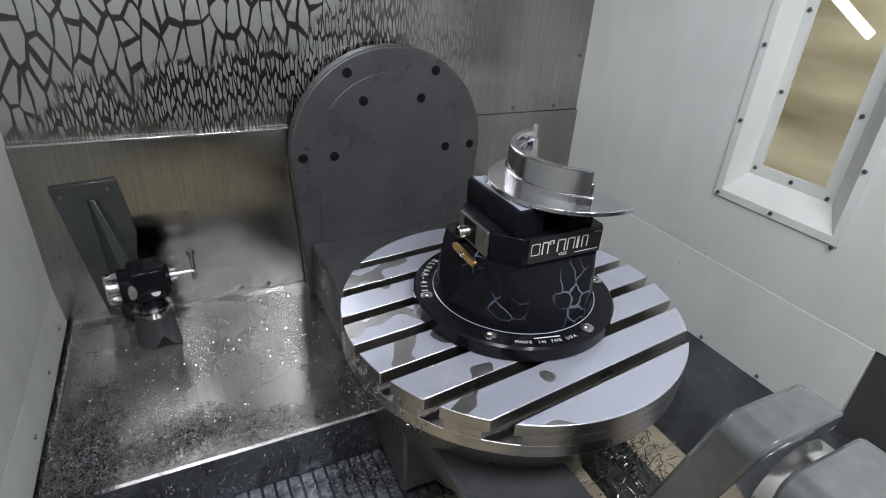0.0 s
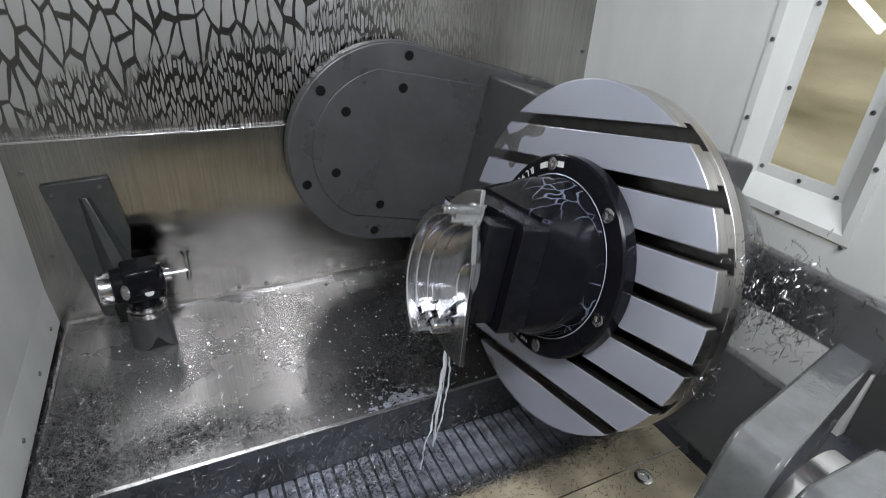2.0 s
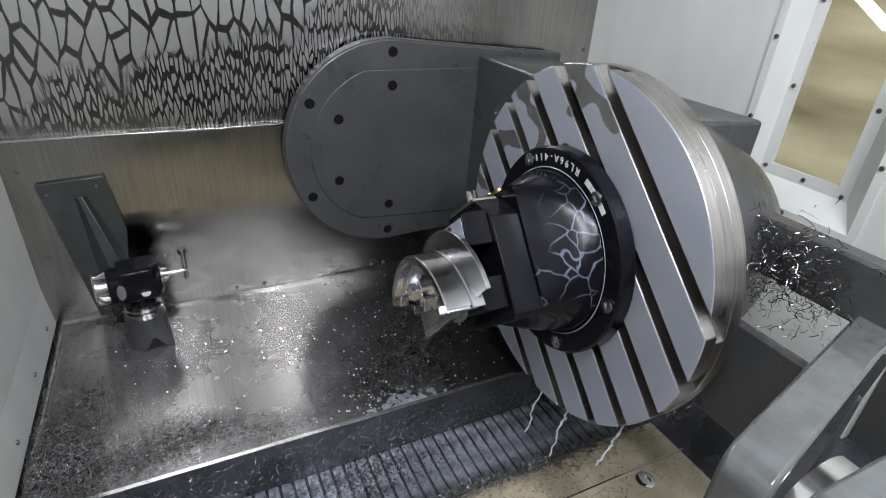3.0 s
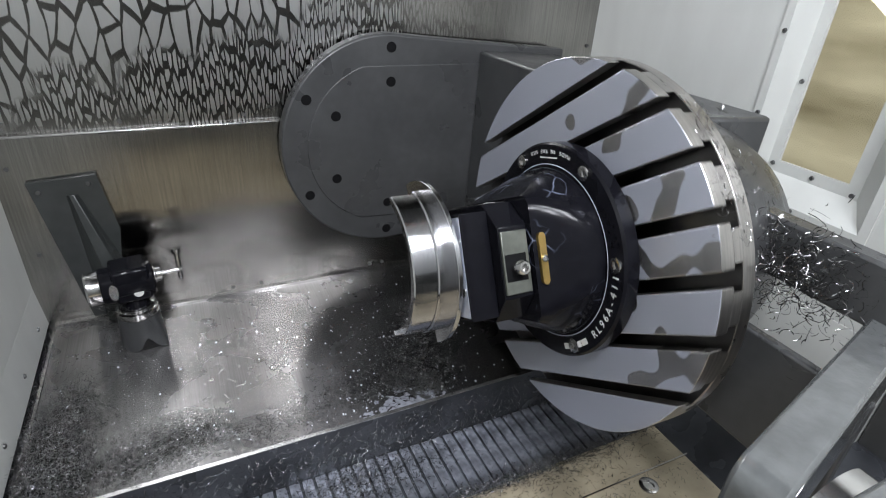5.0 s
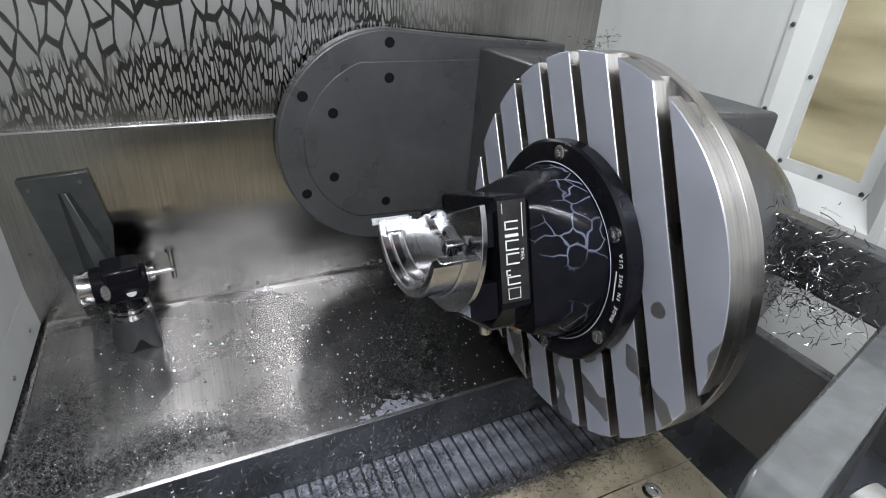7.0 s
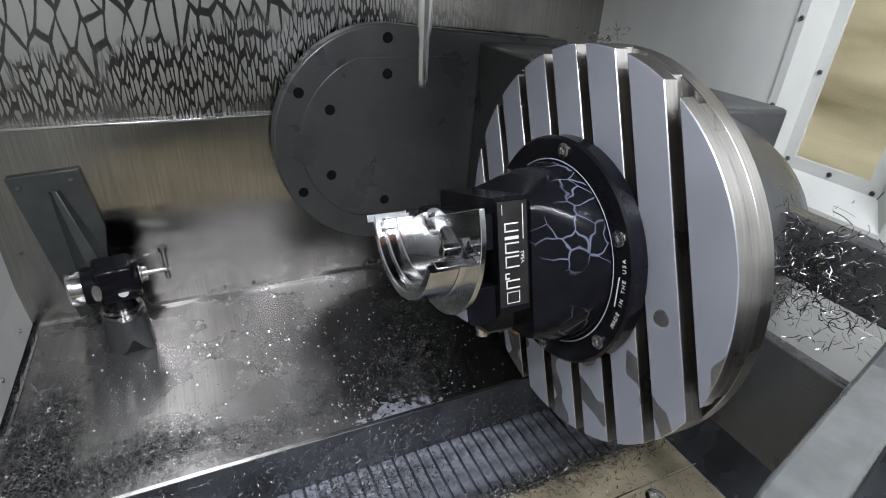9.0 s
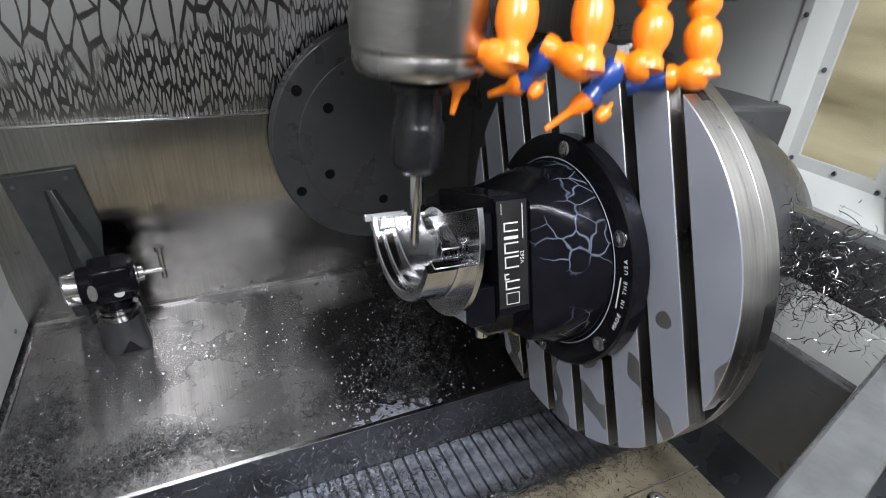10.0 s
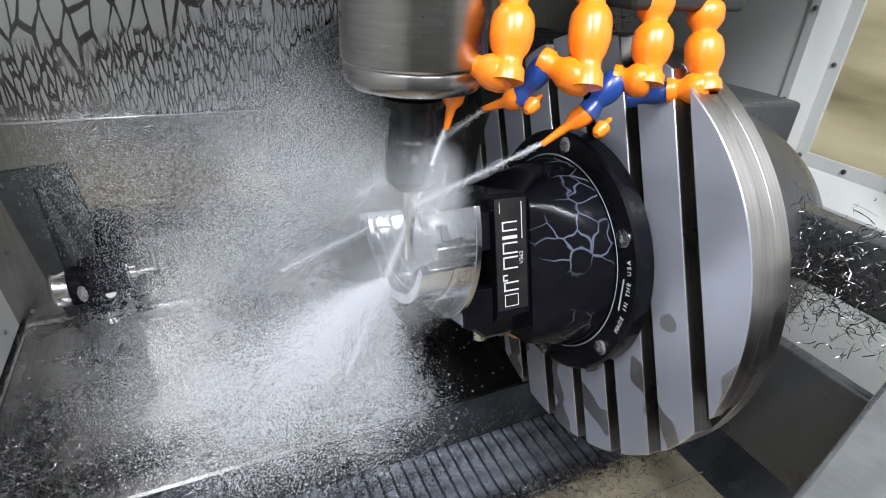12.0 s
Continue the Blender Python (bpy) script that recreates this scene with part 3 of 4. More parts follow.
def riser():
    th = thing("fixture_riser", "glossy black anodised fixture riser bolted to the table", "fixture riser")
    part("flange", bm_lathe([(0.143, 0.0005), (0.1455, 0.002), (0.1455, 0.020), (0.1425, 0.023), (0.124, 0.024)], 72), BLACK, th)
    # a plain cone cut by four slanting flats that run up into the vise's sides
    n, rings = 96, []
    for z, k in ((0.0235, 0.0), (0.032, 0.08), (0.048, 0.26), (0.064, 0.47), (0.080, 0.70), (0.094, 0.89), (0.104, 1.0)):
        loop = []
        for i in range(n):
            c, q = math.cos(2 * math.pi * i / n), math.sin(2 * math.pi * i / n)
            r = min(0.114 - 0.008 * k, (0.1145 - 0.0325 * k) / max(abs(c), 1e-6), (0.1145 - 0.0385 * k) / max(abs(q), 1e-6))
            loop.append((r * c, r * q, z))
        rings.append(loop)
    part("body", bm_loft(rings), VEINED, th)
    part("line_ring", bm_lathe([(0.1158, 0.0236), (0.1172, 0.0245), (0.1186, 0.0236)], 72, caps=False), FILM, th, "thin white ring line")
    bolt = finish(bm_lathe([(0.0095, 0.0), (0.0095, 0.003), (0.0075, 0.0035), (0.0045, 0.0035), (0.004, 0.001)], 18), "bolt", STEEL)
    for a in (-75, 172, 105, 45, -15, -135):
        ob = new("bolt", bolt)
        ob.parent = th
        ob.matrix_basis = pose(0.131 * math.cos(radians(a)), 0.131 * math.sin(radians(a)), 0.0235)
    arc_word("RL96A-411", 0.131, 0.0240, 0.014, 126, 4.9, th)
    arc_word("MADE IN THE USA", 0.134, 0.0240, 0.0072, -120, 2.45, th)
    for i in range(4):
        a = 98 + 5.6 * i
        part("mark", bm_box(-0.004, 0.004, -0.006, 0.006, 0, 0.0003), WHITE_MARK, th).matrix_basis = pose(0.131 * math.cos(radians(a)), 0.131 * math.sin(radians(a)), 0.0240, 0, 0, a)
    part("mark", bm_box(-0.0009, 0.0009, -0.018, 0.018, 0, 0.0003), WHITE_MARK, th).matrix_basis = pose(0.1255 * math.cos(radians(-102)), 0.1255 * math.sin(radians(-102)), 0.0240, 0, 0, -102)
    return th


RISER = riser()
RISER.scale = (1, 1, 0.97)


def vise():
    th = thing("machine_vise", "black anodised dovetail vise clamped on the riser", "vise")
    hx, hy, ch = 0.079, 0.072, 0.030
    plan = [(hx, -hy + 0.006), (hx, hy - 0.006), (hx - 0.006, hy), (-hx + ch, hy), (-hx, hy - ch), (-hx, -hy + ch), (-hx + ch, -hy), (hx - 0.006, -hy)]
    part("base", bm_prism(plan, 0.1045, 0.145), BLACK, th, bevel=0.0012)
    part("label_plate", bm_box(-0.042, 0.074, -hy - 0.0008, -hy, 0.1075, 0.1445), mat("worn_label_plate", (0.035, 0.033, 0.032), 0.3, 0.5, 0.3, 60), th, "worn dark name plate")
    # the maker's word as plain shapes of its letters' size
    y = -hy - 0.0012
    for x, w, h, z in ((-0.017, 0.010, 0.018, 0.128), (-0.0075, 0.007, 0.006, 0.135), (0.008, 0.013, 0.018, 0.128), (0.0235, 0.012, 0.018, 0.128), (0.0345, 0.0035, 0.018, 0.128), (0.046, 0.010, 0.018, 0.128)):
        for dx, dz, ww, hh in ((-w / 2 + 0.0008, 0, 0.0016, h), (w / 2 - 0.0008, 0, 0.0016, h), (0, h / 2 - 0.0009, w, 0.0016)) if w > 0.005 else ((0, 0, w, h),):
            part("mark", bm_box(x + dx - ww / 2, x + dx + ww / 2, y, y + 0.0006, z + dz - hh / 2, z + dz + hh / 2), WHITE_MARK, th)
    for a, bb, c, d in ((-0.0385, -0.0255, 0.1195, 0.1203), (-0.0385, -0.0255, 0.1355, 0.1363), (-0.0385, -0.0377, 0.1195, 0.1363), (-0.0263, -0.0255, 0.1195, 0.1363)):
        part("mark", bm_box(a, bb, y, y + 0.0006, c, d), WHITE_MARK, th)
    word("model_mark", "V562", 0.0065, WHITE_MARK, th, pose(0.012, y, 0.1145, 90, 0, 0))
    part("mark", bm_box(0.032, 0.070, y, y + 0.0006, 0.1125, 0.1135), WHITE_MARK, th)
    part("mark", bm_box(0.060, 0.071, y, y + 0.0006, 0.139, 0.1396), WHITE_MARK, th)
    # jaws along the y direction, with dovetail lips and cap screws
    for x0, x1, lip in ((-0.060, -0.018, 1), (0.022, 0.062, -1)):
        jaw = part("jaw", bm_loft([[(x0, yy, 0.1455), (x1, yy, 0.1455), (x1, yy, 0.176), (x1 - 0.004, yy, 0.181), (x0 + 0.004, yy, 0.181), (x0, yy, 0.174)] for yy in (-0.064, 0.064)]), BLACK, th, "black vise jaw", 0.001)
        if lip == 1:
            part("coolant_film", bm_box(x0 + 0.006, x1 - 0.006, -0.060, 0.060, 0.1811, 0.1816), FILM, jaw, "milky film standing on the jaw")
        for yy in (-0.03, 0.028):
            part("cap_screw", bm_lathe([(0.0068, 0), (0.0068, 0.002), (0.004, 0.002), (0.0038, 0.0003)], 14, m=pose((x0 + x1) / 2 - lip * 0.006, yy, 0.1815)), STEEL, jaw)
    # end of the clamping screw and its brass insert on the far face
    end = part("end_plate", bm_box(-0.0835, -0.0788, -0.037, 0.037, 0.1080, 0.1440), DULL_STEEL, th, "dull steel end plate", 0.001)
    part("recess", bm_box(-0.0842, -0.0834, -0.010, 0.022, 0.113, 0.142), BLACK_DULL, end, "dark screw recess")
    part("clamp_screw", bm_lathe([(0.0085, 0), (0.0085, 0.016), (0.0070, 0.018), (0.0045, 0.018), (0.0045, 0.010)], 20, m=pose(-0.0835, 0.006, 0.127, 0, -90, 0)), STEEL, th, "steel clamping screw")
    slot = [(0.026 + 0.0048 * math.cos(radians(-90 + 22.5 * i)), 0.0048 * math.sin(radians(-90 + 22.5 * i))) for i in range(9)]
    slot += [(-x, -z) for x, z in slot]
    part("insert", upright(slot, 0, 0.0070), BRASS, th, "brass slot insert").matrix_basis = pose(-0.0950, 0.0, 0.0945, 0, 0, -90)
    part("insert_screw", bm_lathe([(0.004, 0), (0.004, 0.0025), (0.002, 0.003)], 12, m=pose(-0.0950, 0.0, 0.0945, 0, -90, 0)), STEEL, th)
    return th


VISE = vise()
VISE.scale = (1, 1, 0.97)
for _ob in VISE.children:
    _ob.location.x += 0.006


def workpiece():
    """A half-milled dish: a flange with a straight cut side, and a curved wall on it."""
    th = thing("workpiece", "bright half-milled aluminium dish held in the vise", "workpiece")
    cx, cy, R = 0.060, -0.008, 0.109
    n = 60
    arc = [(cx + R * math.cos(radians(98 + 184 * i / n)), cy + R * math.sin(radians(98 + 184 * i / n))) for i in range(n + 1)]
    part("flange", bm_prism(arc, 0.184, 0.190), ALU, th, bevel=0.0007)
    part("neck", bm_lathe([(0.052, 0.176), (0.060, 0.1842)], 48, m=pose(0.012, 0, 0)), ALU, th)
    # thin curved wall, open towards the cut side, stepped in height where it is milled
    rx, ry = cx + 0.016 * math.cos(radians(-18)), cy + 0.016 * math.sin(radians(-18))

    def wall(b0, b1, r0, r1, h0, h1, ledge=0.0):
        rings = []
        k = max(4, int((b1 - b0) / 4))
        for i in range(k + 1):
            a = radians(-18 + b0 + (b1 - b0) * i / k)
            c, q = math.cos(a), math.sin(a)
            rings.append([(rx + r * c, ry + r * q, h) for r, h in ((r1, h0), (r1, h1 - 0.0015), (r1 - 0.0015, h1), (r0 + 0.0015, h1), (r0, h1 - 0.0015), (r0 - ledge, h0))])
        return bm_loft(rings)

    part("wall", wall(118, 256, 0.088, 0.099, 0.1895, 0.236), ALU, th, "curved milled wall")
    part("rib", wall(116, 258, 0.0985, 0.1015, 0.1895, 0.205), ALU, th, "narrow step round the wall")
    part("inner_step", wall(122, 250, 0.076, 0.0885, 0.1895, 0.212), ALU, th, "milled step inside the wall")
    part("inner_step", wall(120, 238, 0.083, 0.0885, 0.211, 0.225), ALU, th, "milled step inside the wall")
    part("floor", wall(126, 248, 0.03, 0.0765, 0.1895, 0.196), ALU, th, "milled pocket floor")
    for ang, rad, h, w in ((119, 0.093, 0.244, 0.005), (126, 0.082, 0.228, 0.006), (228, 0.070, 0.212, 0.010), (238, 0.076, 0.220, 0.009), (246, 0.062, 0.206, 0.010), (252, 0.090, 0.228, 0.007), (258, 0.074, 0.214, 0.006)):
        a = radians(-18 + ang)
        boss = bm_box(-w, w, -w * 0.7, w * 0.7, 0.195, h)
        bmesh.ops.transform(boss, matrix=pose(rx + rad * math.cos(a), ry + rad * math.sin(a), 0, 0, 0, ang - 18 + 90), verts=boss.verts)
        part("boss", boss, ALU, th, "milled block on the wall", 0.001)
    return th


WORK = workpiece()
for _ob in WORK.children:
    _ob.location.z -= 0.0055


# ---- tool probe on the ledge ----
def tool_probe():
    th = thing("tool_probe", "black tool-setting probe on a grey pedestal", "probe", at=pose(-0.500, -0.06, ZL, 0, 0, 8))
    # cast foot: a notch in front, a toe beside it
    def foot(k):
        out = []
        for i in range(48):
            a = -180 + 7.5 * i
            notch, toe = math.exp(-((a + 84) / 17) ** 2), math.exp(-((a + 48) / 15) ** 2)
            r = 0.034 + k * (0.004 + 0.013 * toe)
            out.append((r * math.cos(radians(a)), r * math.sin(radians(a)), 0.062 * (1 - k) + k * 0.026 * notch))
        return out
    part("pedestal", bm_loft([foot(k) for k in (1.0, 0.7, 0.4, 0.15, 0.0)]), PAINT_GREY, th)
    part("base_ring", bm_lathe([(0.033, 0.0625), (0.034, 0.064), (0.034, 0.074), (0.030, 0.076), (0.030, 0.082), (0.026, 0.083)], 36), STEEL, th, "ribbed steel base ring")
    part("neck", bm_lathe([(0.024, 0.083), (0.024, 0.10)], 30), BLACK, th)
    part("body", bm_lathe([(0.030, -0.045), (0.032, -0.042), (0.032, 0.034), (0.028, 0.037)], 36, m=pose(0, 0, 0.128, 0, 90, 0)), BLACK, th)
    part("head", bm_box(-0.028, 0.030, -0.030, 0.030, 0.10, 0.163), BLACK, th, bevel=0.006)
    part("end_cap", bm_lathe([(0.028, 0.0), (0.029, 0.002), (0.029, 0.020), (0.026, 0.023)], 32, m=pose(-0.044, 0, 0.128, 0, -90, 0)), STEEL, th, "bright knurled end cap")
    part("oval_panel", upright([(0.007 * math.cos(radians(a)), 0.015 * math.sin(radians(a))) for a in range(0, 360, 20)], -0.0335, -0.031), STEEL, th).matrix_basis = pose(-0.028, 0, 0.130)
    part("round_mark", bm_lathe([(0.0075, 0), (0.0075, 0.0006)], 24, m=pose(0.008, -0.0302, 0.118, 90, 0, 0)), WHITE_MARK, th, "white round mark")
    st = part("stylus_holder", bm_lathe([(0.017, 0.0), (0.017, 0.008), (0.013, 0.010), (0.013, 0.018), (0.0045, 0.020), (0.0045, 0.052)], 24, m=pose(0.031, 0, 0.130, 0, 90, 0)), STEEL, th)
    part("stylus_stem", bm_lathe([(0.0045, -0.018), (0.0045, 0.022), (0.004, 0.024), (0.004, 0.035), (0.008, 0.036), (0.008, 0.044)], 16, m=pose(0.080, 0, 0.130)), STEEL, th, "upright stylus with a square-edged disc tip")
    return th


tool_probe()


def wall_bracket():
    th = thing("probe_bracket", "grey gusseted bracket plate screwed to the wall", "bracket")
    part("plate", upright([(-0.585, -0.30), (-0.626, -0.024), (-0.523, -0.017), (-0.507, -0.125), (-0.535, -0.30)], YB - 0.014, YB - 0.0045), BRACKET, th, bevel=0.001)
    part("gusset", bm_loft([[(-0.575, YB - 0.013, -0.05), (-0.555, YB - 0.013, -0.05), (-0.475, YB - 0.013, -0.31), (-0.565, YB - 0.013, -0.31)], [(-0.568, YB - 0.018, -0.05), (-0.562, YB - 0.018, -0.05), (-0.485, YB - 0.075, -0.31), (-0.52, YB - 0.075, -0.31)]]), BRACKET, th, bevel=0.001)
    screws(th, [(-0.611, YB - 0.0142, -0.041), (-0.537, YB - 0.0142, -0.033)], (0, -1, 0))
    return th


wall_bracket()


# ---- spindle head ----
HEAD_X, HEAD_Y, HEAD_Z = -0.150, -0.527, 0.0575
HOSE_ROOT = Vector((-0.168, -0.520, 0.047))


def hose(parent, points, radii, kinds):
    """Jointed coolant hose: bulbous plastic joints strung along a bent line."""
    for p, q, r, kind in zip(points, points[1:], radii, kinds):
        p, q = Vector(p), Vector(q)
        d = q - p
        n = d.length * 1.12
        m = Matrix.Translation(p) @ d.to_track_quat("Z", "Y").to_matrix().to_4x4()
        if kind == "tip":
            prof = [(r * 0.95, 0), (r * 1.05, n * 0.10), (r * 1.0, n * 0.28), (r * 0.5, n * 0.45), (r * 0.40, n * 0.7), (r * 0.30, n), (r * 0.15, n)]
        else:
            prof = [(r * 0.70, -n * 0.10), (r * 0.92, 0), (r * 1.0, n * 0.12), (r * 1.0, n * 0.34), (r * 0.86, n * 0.50), (r * 0.66, n * 0.62), (r * 0.64, n * 0.72), (r * 0.80, n * 0.80), (r * 0.82, n * 0.98)]
        part("nozzle_tip" if kind == "tip" else "hose_joint", bm_lathe(prof, 22, m=m), BLUE if kind == "blue" else ORANGE, parent, "blue plastic joint" if kind == "blue" else "orange plastic joint")


def spindle_head():
    th = thing("spindle_head", "turned steel milling spindle with black tool holder and orange coolant hoses", "spindle")
    # heights are from the tool's tip
    part("nose", bm_lathe([(0.040, 0.1555), (0.054, 0.156), (0.057, 0.159), (0.0585, 0.164), (0.0585, 0.172), (0.0575, 0.174), (0.0600, 0.177), (0.0600, 0.64)], 64), SPINDLE, th, bevel=0.0006)
    part("drive_ring", bm_lathe([(0.020, 0.138), (0.027, 0.139), (0.027, 0.146), (0.024, 0.148), (0.024, 0.150), (0.029, 0.152), (0.029, 0.154), (0.031, 0.155), (0.031, 0.158)], 40), HOLDER, th)
    part("tool_holder", bm_lathe([(0.012, 0.062), (0.017, 0.064), (0.0235, 0.072), (0.024, 0.076), (0.024, 0.108), (0.0225, 0.111), (0.021, 0.113), (0.021, 0.128), (0.0195, 0.13), (0.0195, 0.139)], 40), HOLDER, th, "black tool holder")
    part("milling_cutter", bm_lathe([(0.0040, -0.014), (0.0045, -0.013), (0.0046, 0.026), (0.0068, 0.034), (0.0072, 0.064)], 18), STEEL, th, "bright end mill")
    part("manifold", bm_box(0.165, 0.295, -0.062, 0.03, 0.221, 0.45), RUBBER, th, "black coolant manifold block", 0.004)
    part("casing", bm_box(-0.14, 0.54, -0.10, 0.46, 0.37, 1.00), PAINT_GREY, th, "grey head casing", 0.01)
    off = HOSE_ROOT
    O, B, T = "joint", "blue", "tip"
    for pts, rad, kinds in (
        (((-0.106, -0.563, 0.292), (-0.110, -0.575, 0.263), (-0.121, -0.591, 0.222), (-0.138, -0.562, 0.226), (-0.145, -0.554, 0.204), (-0.150, -0.553, 0.176)), (0.0160, 0.0168, 0.0140, 0.0100, 0.0085), (O, O, O, B, T)),
        (((-0.032, -0.560, 0.296), (-0.037, -0.574, 0.264), (-0.048, -0.594, 0.216), (-0.066, -0.562, 0.225), (-0.083, -0.553, 0.195), (-0.103, -0.535, 0.183)), (0.0165, 0.0172, 0.0145, 0.0105, 0.0090), (O, O, O, B, T)),
        (((0.030, -0.569, 0.282), (0.025, -0.582, 0.252), (0.016, -0.596, 0.215), (0.000, -0.577, 0.213), (-0.024, -0.576, 0.186), (-0.057, -0.567, 0.159)), (0.0160, 0.0168, 0.0145, 0.0120, 0.0090), (O, O, O, B, T)),
        (((0.088, -0.574, 0.272), (0.083, -0.584, 0.245), (0.081, -0.602, 0.208), (0.064, -0.580, 0.201), (0.040, -0.556, 0.188)), (0.0155, 0.0165, 0.0145, 0.0095), (O, O, O, B)),
    ):
        hose(th, [Vector(p) - off for p in pts], rad, kinds)
    for p in ((-0.152, -0.545, 0.226), (-0.076, -0.564, 0.191), (-0.019, -0.591, 0.174)):
        m = Matrix.Translation(Vector(p) - off) @ pose(0, 0, 0, 0, 60, 20)
        part("valve_lever", bm_lathe([(0.003, -0.009), (0.006, -0.005), (0.0068, 0.003), (0.0025, 0.008), (0.002, 0.014)], 14, m=m), ORANGE, th, "orange valve lever")
    return th


HEAD = spindle_head()


def head_at(t):
    lift = np.interp(t, [0, 8.0, 8.4, 8.8, 8.9, 9.0, 9.1, 9.2, 9.3, 9.4, 9.8, 9.9, 10.0, 10.1, 12], [0.62, 0.62, 0.50, 0.305, 0.228, 0.180, 0.126, 0.093, 0.074, 0.064, 0.062, 0.046, 0.018, 0.004, 0.0])
    return pose(HEAD_X, HEAD_Y, HEAD_Z + float(lift))


# ---- chips and drops ----
def curls(spots, name, lengths=(0.004, 0.012), lift=0.005, width=0.00027, seed=3, tangle=1.0):
    """One mesh of many thin curled ribbons, each lying at its spot."""
    rnd = random.Random(seed)
    verts, faces = [], []
    for x, y, z in spots:
        n = rnd.randint(5, 8)
        long = rnd.uniform(*lengths)
        turn = Euler((rnd.uniform(-0.6, 0.6) * tangle, rnd.uniform(-0.6, 0.6) * tangle, rnd.uniform(0, 6.28))).to_matrix()
        bend, rr = rnd.uniform(-3.5, 3.5), rnd.uniform(0.3, 1.2)
        z0 = z + rnd.random() ** 2 * lift
        w = width * rnd.uniform(0.6, 1.5)
        base = len(verts)
        p = Vector((0, 0, 0))
        for i in range(n):
            a = bend * (i / n - 0.5)
            p = p + Vector((math.cos(a), math.sin(a), 0.25 * math.sin(a * 2 * rr))) * long / n
            side = Vector((-math.sin(a), math.cos(a), rnd.uniform(-0.6, 0.6))).normalized() * w
            for k in (-1, 1):
                v = turn @ (p + side * k)
                verts.append((x + v.x, y + v.y, max(z + 0.0004, z0 + v.z)) if tangle <= 1.0 else (x + v.x, y + v.y, z0 + v.z))
        faces += [(base + 2 * i, base + 2 * i + 1, base + 2 * i + 3, base + 2 * i + 2) for i in range(n - 1)]
    me = bpy.data.meshes.new(name)
    me.from_pydata(verts, [], faces)
    me.materials.append(CHIP)
    return new(name, me)


def scatter(n, boxes, seed):
    """Spots spread over soft-edged patches: (x, y, half-width, half-depth, height, weight)."""
    rnd = random.Random(seed)
    total = sum(b[5] for b in boxes)
    out = []
    for x, y, a, b, z, w in boxes:
        for _ in range(int(n * w / total)):
            out.append((x + a * rnd.gauss(0, 0.55), y + b * rnd.gauss(0, 0.55), z))
    return out


